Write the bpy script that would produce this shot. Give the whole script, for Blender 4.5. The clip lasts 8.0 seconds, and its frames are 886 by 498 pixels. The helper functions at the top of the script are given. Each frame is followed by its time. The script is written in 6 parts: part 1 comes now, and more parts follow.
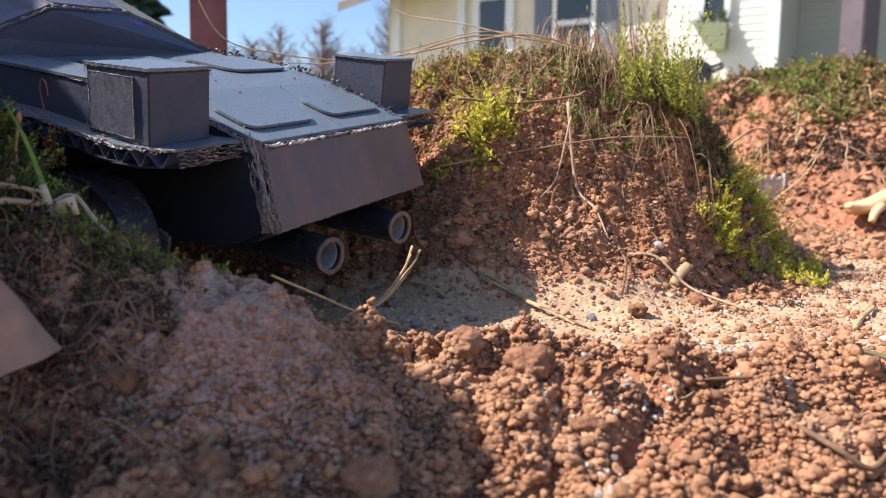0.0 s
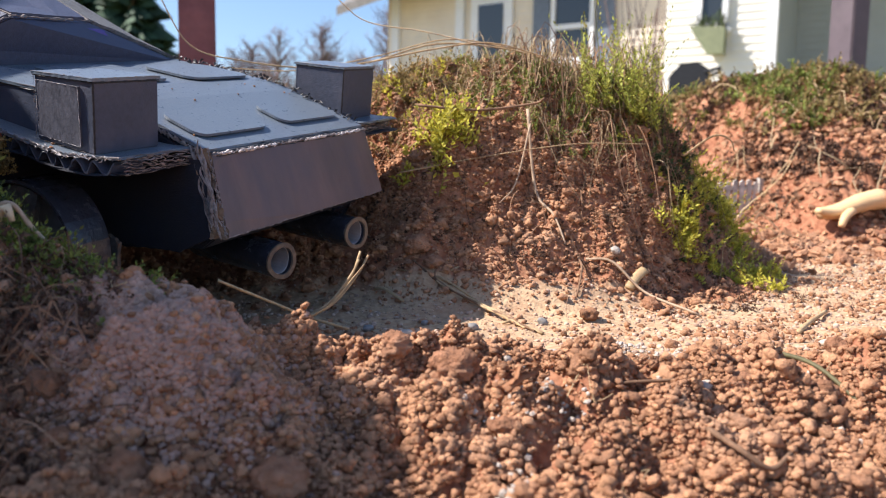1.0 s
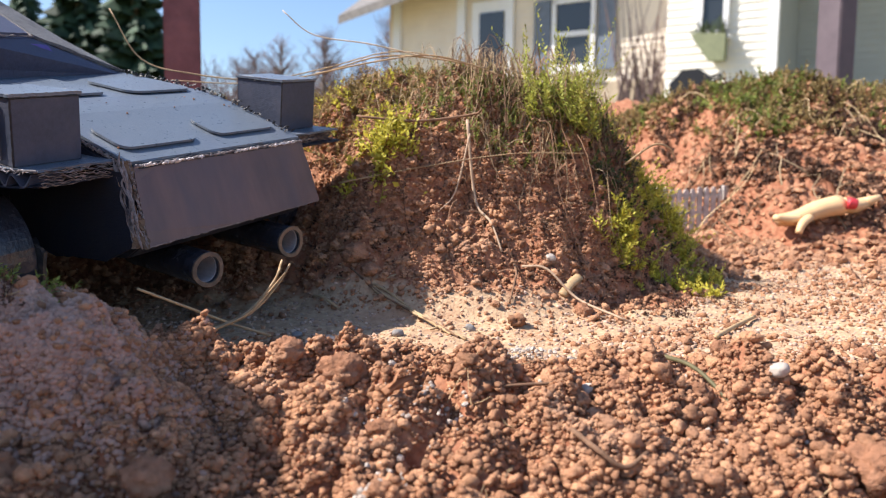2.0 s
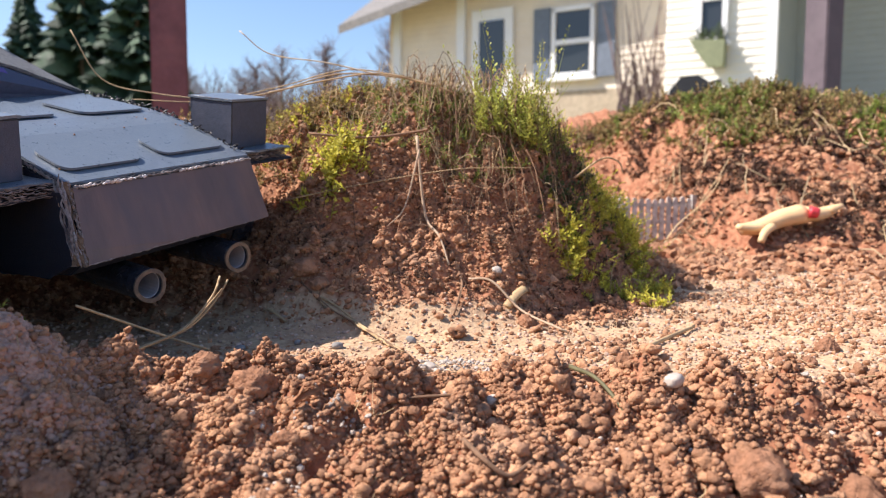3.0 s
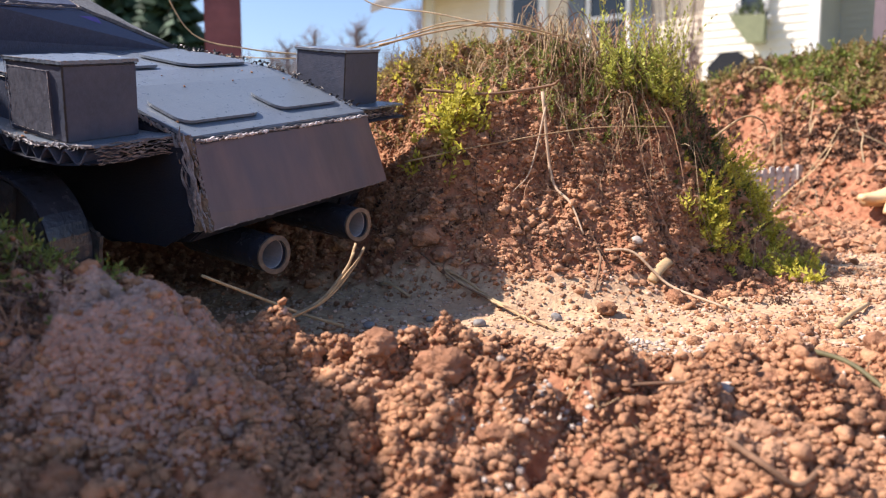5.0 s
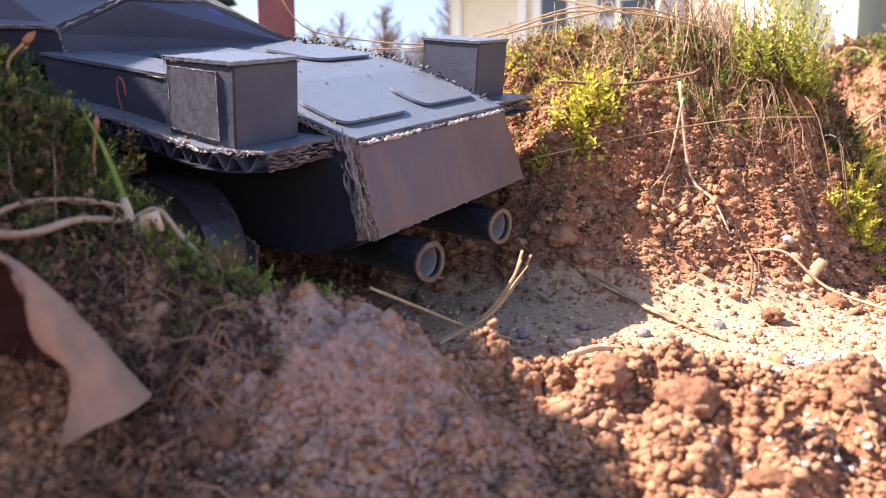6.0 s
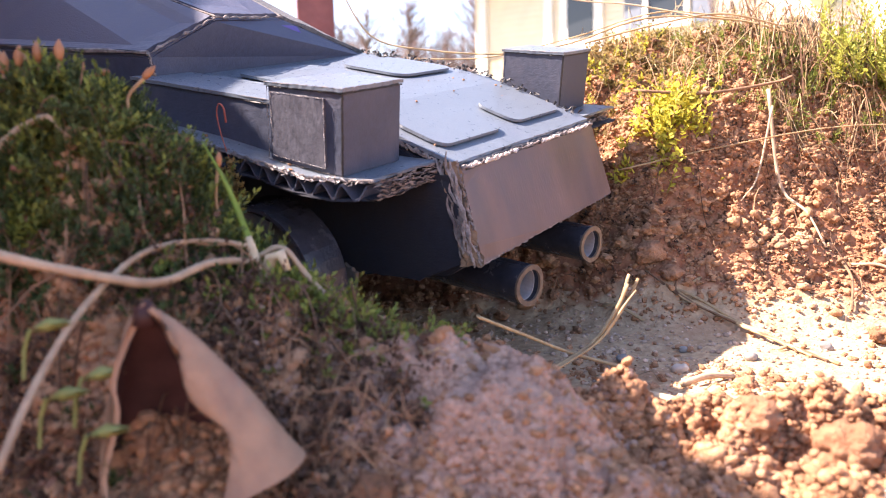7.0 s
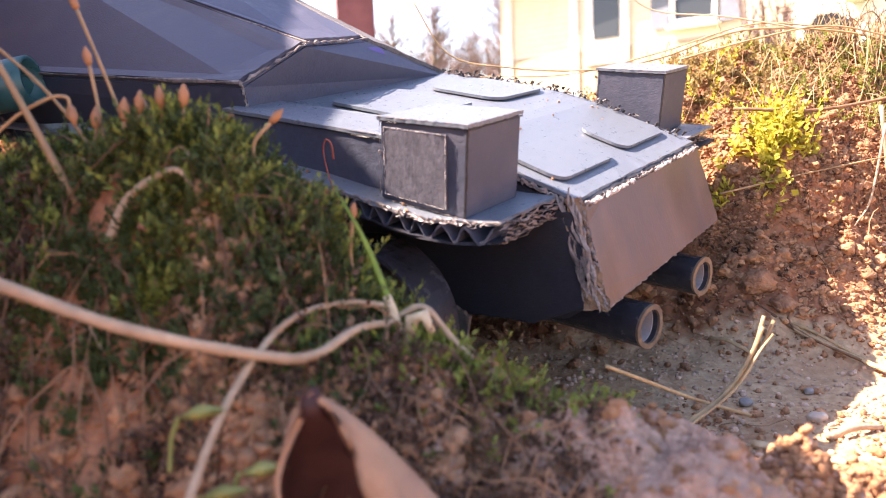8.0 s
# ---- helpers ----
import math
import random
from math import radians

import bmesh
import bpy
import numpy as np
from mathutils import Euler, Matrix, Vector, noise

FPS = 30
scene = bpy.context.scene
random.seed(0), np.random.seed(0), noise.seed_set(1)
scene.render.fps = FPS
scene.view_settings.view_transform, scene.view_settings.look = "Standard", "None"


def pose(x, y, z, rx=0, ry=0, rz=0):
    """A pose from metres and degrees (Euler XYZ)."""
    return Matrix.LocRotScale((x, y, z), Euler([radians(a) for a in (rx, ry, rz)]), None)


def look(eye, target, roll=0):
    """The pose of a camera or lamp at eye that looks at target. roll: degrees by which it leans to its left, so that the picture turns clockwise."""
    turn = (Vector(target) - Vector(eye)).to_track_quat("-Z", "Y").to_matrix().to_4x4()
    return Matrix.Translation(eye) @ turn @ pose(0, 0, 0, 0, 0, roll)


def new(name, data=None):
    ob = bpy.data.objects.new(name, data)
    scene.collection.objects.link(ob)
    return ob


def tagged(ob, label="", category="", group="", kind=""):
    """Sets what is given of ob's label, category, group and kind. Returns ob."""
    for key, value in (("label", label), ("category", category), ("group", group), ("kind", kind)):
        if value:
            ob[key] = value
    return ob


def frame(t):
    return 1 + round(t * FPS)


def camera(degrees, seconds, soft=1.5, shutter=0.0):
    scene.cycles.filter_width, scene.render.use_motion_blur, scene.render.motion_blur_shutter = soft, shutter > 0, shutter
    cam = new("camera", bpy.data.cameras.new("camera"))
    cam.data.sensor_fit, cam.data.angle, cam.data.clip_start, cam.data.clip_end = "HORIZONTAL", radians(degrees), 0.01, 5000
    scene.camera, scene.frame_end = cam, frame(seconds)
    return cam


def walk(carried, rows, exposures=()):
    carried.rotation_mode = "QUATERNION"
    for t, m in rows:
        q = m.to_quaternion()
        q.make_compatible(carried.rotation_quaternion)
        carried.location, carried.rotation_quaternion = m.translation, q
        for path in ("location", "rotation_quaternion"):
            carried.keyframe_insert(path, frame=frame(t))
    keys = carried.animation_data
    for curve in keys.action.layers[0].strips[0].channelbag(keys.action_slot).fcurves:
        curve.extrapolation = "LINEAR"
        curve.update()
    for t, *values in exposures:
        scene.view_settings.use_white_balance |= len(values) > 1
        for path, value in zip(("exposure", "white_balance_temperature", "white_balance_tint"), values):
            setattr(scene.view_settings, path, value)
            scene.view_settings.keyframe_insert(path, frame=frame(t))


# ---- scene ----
# ---------- camera ----------
cam = camera(60.0, 8.0, soft=1.0)
cam.data.dof.use_dof = True
cam.data.dof.focus_distance = 0.153
cam.data.dof.aperture_fstop = 37.0
ROWS = [
    (0, -0.05258, 0.01724, 0.03132, 83.539, -0.828, 2.166),
    (0.5, -0.0483, 0.01559, 0.03095, 83.573, -0.859, 2.005),
    (1, -0.0422, 0.01484, 0.03215, 83.812, -0.85, 2.098),
    (1.5, -0.03404, 0.01383, 0.03219, 84.032, -0.732, 2.275),
    (3, -0.01005, 0.0071, 0.03499, 84.962, -0.104, 2.428),
    (3.5, -0.0075, 0.01038, 0.03489, 85.0, -0.0, 3.047),
    (4, -0.01226, 0.01616, 0.03273, 84.892, -0.118, 3.497),
    (4.2, -0.0153, 0.01752, 0.03095, 84.771, -0.186, 3.707),
    (5.3, -0.04421, 0.03005, 0.03007, 82.973, 0.27, 5.303),
    (5.5, -0.0492, 0.03231, 0.03086, 82.694, 0.362, 5.722),
    (6, -0.06184, 0.03282, 0.03354, 82.207, 0.669, 6.794),
    (6.5, -0.06781, 0.03337, 0.03527, 82.067, 1.161, 7.62),
    (7, -0.07504, 0.03568, 0.03821, 81.897, 1.537, 8.711),
    (7.5, -0.08157, 0.03867, 0.04251, 82.114, 1.998, 9.855),
    (8, -0.09039, 0.04263, 0.04346, 82.177, 2.294, 10.601),
]
walk(cam, [(t, pose(x, y, z, rx, ry, rz)) for t, x, y, z, rx, ry, rz in ROWS],
     exposures=[(0, 0.87, 6150, 12), (3.1, 0.85, 6250, 13.5), (4.2, 0.76, 6300, 14), (5.3, 1.05, 6450, 19), (6, 1.60, 6700, 23), (7, 2.15, 7100, 25), (8.0, 2.35, 7700, 27)])

# ---------- world and sun ----------
SUN_AZ, SUN_EL = radians(4), radians(48)     # the way the light travels, and how steeply it falls
world = bpy.data.worlds.new("world")
scene.world = world
world.use_nodes = True
wn = world.node_tree
sky = wn.nodes.new("ShaderNodeTexSky")
sky.sky_type, sky.sun_disc = "NISHITA", False
sky.sun_elevation = SUN_EL
sky.sun_rotation = radians(270) - SUN_AZ
sky.air_density, sky.dust_density, sky.ozone_density = 1.0, 0.9, 3.5
wn.links.new(sky.outputs[0], wn.nodes["Background"].inputs[0])
wn.nodes["Background"].inputs[1].default_value = 0.104
sun_data = bpy.data.lights.new("sun", "SUN")
sun_data.energy, sun_data.angle, sun_data.color = 5.0, radians(0.53), (1.0, 0.91, 0.80)
sun = new("sun", sun_data)
sun.matrix_world = look((-3, 0, 3), (-3 + math.cos(SUN_AZ), math.sin(SUN_AZ), 3 - math.tan(SUN_EL)))
scene.view_settings.exposure = 0.0

# ---------- materials ----------
def material(name, base, rough=0.7, spec=0.4, metal=0.0, spread=0.25, grain=400.0, stain=60.0, bump=0.0, bump_scale=900.0,
             second=None, second_amount=0.5, per_object=0.0, per_island=0.0, translucent=0.0, alpha_glass=False, stretch=(1, 1, 1)):
    """A surface of one base colour with grain, stains, relief and per-piece variation, in metres."""
    m = bpy.data.materials.new(name)
    m.use_nodes = True
    nt = m.node_tree
    b = nt.nodes["Principled BSDF"]
    b.inputs["Roughness"].default_value = rough
    b.inputs["Metallic"].default_value = metal
    b.inputs["Specular IOR Level"].default_value = spec
    co = nt.nodes.new("ShaderNodeTexCoord")
    mp = nt.nodes.new("ShaderNodeMapping")
    mp.inputs["Scale"].default_value = stretch
    nt.links.new(co.outputs["Object"], mp.inputs[0])

    def noise_at(scale, detail=6.0):
        n = nt.nodes.new("ShaderNodeTexNoise")
        n.inputs["Scale"].default_value = scale
        n.inputs["Detail"].default_value = detail
        n.inputs["Roughness"].default_value = 0.6
        nt.links.new(mp.outputs[0], n.inputs["Vector"])
        return n

    def mix(a, c, f, kind="MIX"):
        x = nt.nodes.new("ShaderNodeMix")
        x.data_type, x.blend_type = "RGBA", kind
        for sock, v in ((x.inputs["A"], a), (x.inputs["B"], c), (x.inputs["Factor"], f)):
            if isinstance(v, (tuple, float, int)):
                sock.default_value = v
            else:
                nt.links.new(v, sock)
        return x.outputs["Result"]

    def ramp(src, lo, hi, a=0.0, z=1.0):
        r = nt.nodes.new("ShaderNodeMapRange")
        r.inputs["From Min"].default_value, r.inputs["From Max"].default_value = lo, hi
        r.inputs["To Min"].default_value, r.inputs["To Max"].default_value = a, z
        nt.links.new(src, r.inputs["Value"])
        return r.outputs[0]

    dark = tuple(c * (1 - spread) for c in base) + (1,)
    light = tuple(min(1, c * (1 + spread)) for c in base) + (1,)
    g = noise_at(grain)
    col = mix(dark, light, ramp(g.outputs["Fac"], 0.3, 0.7))
    if second:
        s = noise_at(stain, 4.0)
        col = mix(col, tuple(second) + (1,), ramp(s.outputs["Fac"], 0.5, 0.68, 0.0, second_amount))
    if per_object:
        oi = nt.nodes.new("ShaderNodeObjectInfo")
        col = mix(col, (0, 0, 0, 1), ramp(oi.outputs["Random"], 0, 1, 0, per_object))
    if per_island:
        ge = nt.nodes.new("ShaderNodeNewGeometry")
        hs = nt.nodes.new("ShaderNodeHueSaturation")
        nt.links.new(col, hs.inputs["Color"])
        nt.links.new(ramp(ge.outputs["Random Per Island"], 0, 1, 1 - per_island, 1 + per_island), hs.inputs["Value"])
        nt.links.new(ramp(ge.outputs["Random Per Island"], 0, 1, 0.5 - 0.008 * per_island, 0.5 + 0.008 * per_island), hs.inputs["Hue"])
        col = hs.outputs[0]
    nt.links.new(col, b.inputs["Base Color"])
    nt.links.new(ramp(g.outputs["Fac"], 0.25, 0.75, max(0.03, rough - 0.12), min(1, rough + 0.12)), b.inputs["Roughness"])
    if bump:
        bn = noise_at(bump_scale, 8.0)
        bp = nt.nodes.new("ShaderNodeBump")
        bp.inputs["Strength"].default_value = 0.8
        bp.inputs["Distance"].default_value = bump
        nt.links.new(bn.outputs["Fac"], bp.inputs["Height"])
        nt.links.new(bp.outputs[0], b.inputs["Normal"])
    if translucent:
        tr = nt.nodes.new("ShaderNodeBsdfTranslucent")
        nt.links.new(col, tr.inputs[0])
        ms = nt.nodes.new("ShaderNodeMixShader")
        ms.inputs[0].default_value = translucent
        out = nt.nodes["Material Output"]
        nt.links.new(b.outputs[0], ms.inputs[1])
        nt.links.new(tr.outputs[0], ms.inputs[2])
        nt.links.new(ms.outputs[0], out.inputs[0])
    return m


M = {}
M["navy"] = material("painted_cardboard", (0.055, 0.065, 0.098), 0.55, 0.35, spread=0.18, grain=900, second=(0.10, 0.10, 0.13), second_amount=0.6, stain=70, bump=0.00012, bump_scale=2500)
# darker copy of the navy card: shade under deck and fenders, put into colour
M["navy_dark"] = material("painted_cardboard_shaded", (0.022, 0.025, 0.038), 0.6, 0.35, spread=0.25, grain=700, second=(0.035, 0.034, 0.038), stain=90, bump=0.00015, bump_scale=2200)
# upward faces of the same navy card, sun and sky light put into the colour
M["deck"] = material("sunlit_deck_card", (0.132, 0.160, 0.196), 0.34, 0.6, spread=0.12, grain=800, second=(0.13, 0.15, 0.20), second_amount=0.5, stain=50, bump=0.00010, bump_scale=3000)
M["plate"] = material("brown_painted_card", (0.14, 0.088, 0.078), 0.40, 0.5, spread=0.3, grain=160, second=(0.085, 0.072, 0.088), second_amount=0.8, stain=45, bump=0.00008, bump_scale=1500, stretch=(1, 1, 0.22))
M["torn"] = material("torn_paper_fibre", (0.26, 0.23, 0.22), 0.95, 0.1, spread=0.45, grain=900, second=(0.08, 0.07, 0.075), second_amount=0.9, stain=220, bump=0.0003, bump_scale=3000)
M["torn_white"] = material("white_torn_paper", (0.60, 0.56, 0.55), 0.9, 0.1, spread=0.3, grain=900, bump=0.0003, bump_scale=3000)
M["kraft"] = material("bare_kraft_card", (0.22, 0.15, 0.10), 0.85, 0.2, spread=0.3, grain=700, second=(0.06, 0.055, 0.06), second_amount=0.7, stain=120, bump=0.0001, bump_scale=2500)
M["felt"] = material("grey_rough_card", (0.145, 0.148, 0.155), 0.9, 0.2, spread=0.35, grain=1400, second=(0.07, 0.07, 0.075), second_amount=0.8, stain=130, bump=0.0004, bump_scale=1800)
M["panel"] = material("rough_dark_panel", (0.078, 0.080, 0.104), 0.6, 0.4, spread=0.28, grain=1200, second=(0.11, 0.11, 0.125), second_amount=0.6, stain=120, bump=0.00012, bump_scale=2600, stretch=(1, 1, 0.5))
M["muddy"] = material("muddy_card", (0.085, 0.075, 0.07), 0.8, 0.3, spread=0.4, grain=600, second=(0.30, 0.16, 0.09), second_amount=0.8, stain=110, bump=0.0003, bump_scale=1600)
M["white_card"] = material("pale_inner_paper", (0.42, 0.40, 0.42), 0.7, 0.3, spread=0.12, grain=500, second=(0.3, 0.27, 0.25), second_amount=0.6, stain=120)
M["gloss_navy"] = material("glossy_black_tape", (0.035, 0.037, 0.05), 0.22, 0.6, spread=0.3, grain=300, bump=0.0003, bump_scale=500)
M["teal"] = material("teal_plastic", (0.03, 0.11, 0.11), 0.35, 0.5, spread=0.2, grain=300)
M["green_tip"] = material("pale_green_coating", (0.25, 0.50, 0.36), 0.4, 0.5, spread=0.15, grain=600, second=(0.7, 0.75, 0.7), second_amount=0.4, stain=200)
M["purple"] = material("violet_paint", (0.10, 0.08, 0.30), 0.5, 0.4, spread=0.2, grain=500)

M["straw"] = material("dry_straw", (0.52, 0.36, 0.19), 0.6, 0.35, spread=0.3, grain=500, second=(0.28, 0.17, 0.09), second_amount=0.6, stain=120, stretch=(1, 1, 1), per_object=0.25, bump=0.00008, bump_scale=1500)
M["twig"] = material("brown_twig", (0.24, 0.14, 0.085), 0.8, 0.2, spread=0.35, grain=500, second=(0.1, 0.06, 0.04), stain=140, per_object=0.3, bump=0.0002, bump_scale=1200)
M["root"] = material("pale_root", (0.46, 0.33, 0.22), 0.7, 0.3, spread=0.25, grain=400, second=(0.3, 0.18, 0.11), second_amount=0.6, stain=150, bump=0.0002, bump_scale=900)
M["blade"] = material("green_grass_blade", (0.22, 0.36, 0.06), 0.5, 0.4, spread=0.2, grain=500, second=(0.42, 0.42, 0.10), second_amount=0.4, stain=100, translucent=0.35)
M["moss"] = material("dark_green_moss", (0.070, 0.100, 0.034), 0.65, 0.3, spread=0.35, grain=300, second=(0.13, 0.14, 0.035), second_amount=0.6, stain=90, per_island=0.45, translucent=0.3)
M["moss_lime"] = material("lime_moss", (0.56, 0.51, 0.075), 0.6, 0.3, spread=0.3, grain=300, second=(0.60, 0.54, 0.12), second_amount=0.6, stain=90, per_island=0.4, translucent=0.4)
M["moss_olive"] = material("dry_olive_moss", (0.27, 0.205, 0.085), 0.7, 0.2, spread=0.35, grain=300, second=(0.34, 0.20, 0.09), second_amount=0.6, stain=80, per_island=0.45, translucent=0.3)
M["moss_leafy"] = material("leafy_green_moss", (0.21, 0.25, 0.055), 0.6, 0.3, spread=0.3, grain=300, second=(0.28, 0.27, 0.07), second_amount=0.6, stain=90, per_island=0.45, translucent=0.35)
M["moss_dead"] = material("dead_brown_moss", (0.12, 0.07, 0.05), 0.85, 0.15, spread=0.35, grain=300, second=(0.20, 0.13, 0.08), second_amount=0.6, stain=90, per_island=0.4, translucent=0.2)
M["moss_spray"] = material("wispy_yellow_moss", (0.40, 0.42, 0.085), 0.6, 0.3, spread=0.3, grain=300, second=(0.40, 0.30, 0.12), second_amount=0.7, stain=110, per_island=0.45, translucent=0.4)
M["litter"] = material("red_brown_litter", (0.175, 0.082, 0.056), 0.75, 0.3, spread=0.4, grain=400, second=(0.36, 0.22, 0.14), second_amount=0.6, stain=120, per_island=0.5, translucent=0.15)
M["seedling"] = material("pale_seedling_leaf", (0.40, 0.42, 0.15), 0.5, 0.4, spread=0.2, grain=400, translucent=0.35)
M["turret"] = material("dark_turret_card", (0.062, 0.070, 0.112), 0.5, 0.35, spread=0.2, grain=900, second=(0.09, 0.095, 0.13), second_amount=0.6, stain=70, bump=0.00012, bump_scale=2500)
M["stalk"] = material("moss_seta", (0.42, 0.26, 0.13), 0.5, 0.4, spread=0.2, grain=400, per_object=0.25)
M["red_stalk"] = material("red_moss_seta", (0.42, 0.10, 0.06), 0.5, 0.4, spread=0.2, grain=400)
M["straw_pale"] = material("pale_straw", (0.64, 0.50, 0.32), 0.55, 0.35, spread=0.2, grain=500, second=(0.42, 0.28, 0.16), second_amount=0.5, stain=140, bump=0.00006, bump_scale=1500)
M["straw_fibre"] = material("dry_grass_fibre", (0.38, 0.27, 0.15), 0.7, 0.3, spread=0.3, grain=300, per_island=0.4)
M["twig_fibre"] = material("fine_brown_root", (0.24, 0.14, 0.085), 0.8, 0.2, spread=0.3, grain=300, per_island=0.5)
M["twig_red"] = material("reddish_root", (0.34, 0.15, 0.10), 0.7, 0.3, spread=0.3, grain=300, bump=0.0002, bump_scale=900)
M["green_stem"] = material("dull_green_stem", (0.12, 0.105, 0.05), 0.6, 0.3, spread=0.3, grain=400)
M["clay_leaf"] = material("orange_dead_leaf", (0.42, 0.20, 0.10), 0.7, 0.3, spread=0.3, grain=300, translucent=0.2)
M["capsule"] = material("moss_capsule", (0.36, 0.17, 0.08), 0.5, 0.4, spread=0.25, grain=600, second=(0.22, 0.05, 0.03), second_amount=0.6, stain=150)
M["husk_out"] = material("tan_seed_husk", (0.38, 0.225, 0.14), 0.6, 0.35, spread=0.2, grain=260, second=(0.16, 0.09, 0.08), second_amount=0.7, stain=60, bump=0.0003, bump_scale=700)
M["husk_in"] = material("dark_red_husk_lining", (0.055, 0.022, 0.020), 0.55, 0.3, spread=0.4, grain=300, second=(0.10, 0.04, 0.03), stain=90)
M["stone_white"] = material("white_quartz", (0.52, 0.45, 0.38), 0.6, 0.4, spread=0.2, grain=300, second=(0.45, 0.3, 0.2), second_amount=0.4, stain=100, per_object=0.15, bump=0.0003, bump_scale=700)
M["stone_grey"] = material("grey_gravel", (0.30, 0.285, 0.27), 0.7, 0.35, spread=0.3, grain=500, second=(0.3, 0.2, 0.14), second_amount=0.4, stain=120, per_object=0.25, bump=0.0003, bump_scale=900)
M["clod"] = material("red_clay_clod", (0.38, 0.19, 0.11), 0.95, 0.1, spread=0.3, grain=420, second=(0.46, 0.27, 0.17), second_amount=0.6, stain=120, per_object=0.25, bump=0.0014, bump_scale=1100)
M["crumb"] = material("red_clay_crumb", (0.42, 0.222, 0.125), 0.95, 0.1, spread=0.28, grain=500, second=(0.50, 0.31, 0.20), second_amount=0.5, stain=60, per_island=0.30, bump=0.0009, bump_scale=1500)
M["grit"] = material("pale_sand_grit", (0.50, 0.355, 0.265), 0.9, 0.2, spread=0.3, grain=500, second=(0.36, 0.21, 0.13), second_amount=0.6, stain=50, per_island=0.3)
M["heap_grit"] = material("pale_mauve_grit", (0.39, 0.25, 0.19), 0.9, 0.2, spread=0.26, grain=500, second=(0.33, 0.19, 0.135), second_amount=0.5, stain=60, per_island=0.16)
M["doll"] = material("cream_plastic_figure", (0.72, 0.48, 0.25), 0.5, 0.4, spread=0.08, grain=200)
M["red"] = material("red_paint", (0.60, 0.05, 0.06), 0.5, 0.4, spread=0.15, grain=400)
M["fence"] = material("weathered_toy_wood", (0.68, 0.62, 0.55), 0.85, 0.2, spread=0.3, grain=500, second=(0.15, 0.12, 0.11), stain=150, per_object=0.3)
M["siding"] = material("cream_siding", (0.80, 0.71, 0.58), 0.6, 0.3, spread=0.05, grain=3, second=(0.70, 0.58, 0.44), second_amount=0.5, stain=0.7)
M["siding_b"] = material("white_siding", (0.82, 0.79, 0.70), 0.6, 0.3, spread=0.04, grain=3, second=(0.76, 0.72, 0.62), second_amount=0.4, stain=0.7)
M["stucco"] = material("tan_masonry_base", (0.46, 0.38, 0.28), 0.9, 0.2, spread=0.2, grain=12, second=(0.36, 0.28, 0.2), stain=2.0, bump=0.01, bump_scale=25)
M["trim"] = material("white_trim", (0.80, 0.80, 0.80), 0.5, 0.3, spread=0.04, grain=4)
M["shutter"] = material("slate_blue_shutter", (0.16, 0.19, 0.24), 0.6, 0.3, spread=0.15, grain=8)
M["roof"] = material("grey_shingle", (0.20, 0.19, 0.18), 0.9, 0.2, spread=0.25, grain=12, second=(0.3, 0.28, 0.26), stain=2)
M["box_green"] = material("sage_planter", (0.22, 0.24, 0.14), 0.7, 0.3, spread=0.15, grain=10)
# siding under the porch, with the porch's shade put into the base colour
M["shade_wall"] = material("shaded_siding", (0.44, 0.46, 0.43), 0.7, 0.3, spread=0.06, grain=3)
M["stake_red"] = material("red_brown_stake", (0.185, 0.09, 0.092), 0.7, 0.3, spread=0.25, grain=60, second=(0.28, 0.14, 0.13), stain=14, bump=0.001, bump_scale=120)
M["stake_grey"] = material("grey_painted_stake", (0.115, 0.092, 0.105), 0.7, 0.3, spread=0.2, grain=60, second=(0.15, 0.125, 0.135), stain=14)
M["black"] = material("black_cover", (0.02, 0.02, 0.024), 0.5, 0.4, spread=0.3, grain=20)
M["bin"] = material("dark_blue_grey_bin", (0.05, 0.06, 0.075), 0.5, 0.4, spread=0.2, grain=20)
M["bark"] = material("grey_bark", (0.19, 0.15, 0.12), 0.9, 0.2, spread=0.3, grain=20, second=(0.3, 0.26, 0.22), stain=4, bump=0.01, bump_scale=30)
M["needle"] = material("conifer_green", (0.030, 0.058, 0.030), 0.7, 0.3, spread=0.4, grain=4, per_island=0.4)
M["bare"] = material("bare_twigs", (0.22, 0.16, 0.15), 0.9, 0.1, spread=0.3, grain=6, per_island=0.3)


def glass(name):
    m = bpy.data.materials.new(name)
    m.use_nodes = True
    b = m.node_tree.nodes["Principled BSDF"]
    b.inputs["Base Color"].default_value = (0.03, 0.035, 0.04, 1)
    b.inputs["Roughness"].default_value = 0.05
    b.inputs["Specular IOR Level"].default_value = 0.6
    return m


M["glass"] = glass("dark_window_glass")


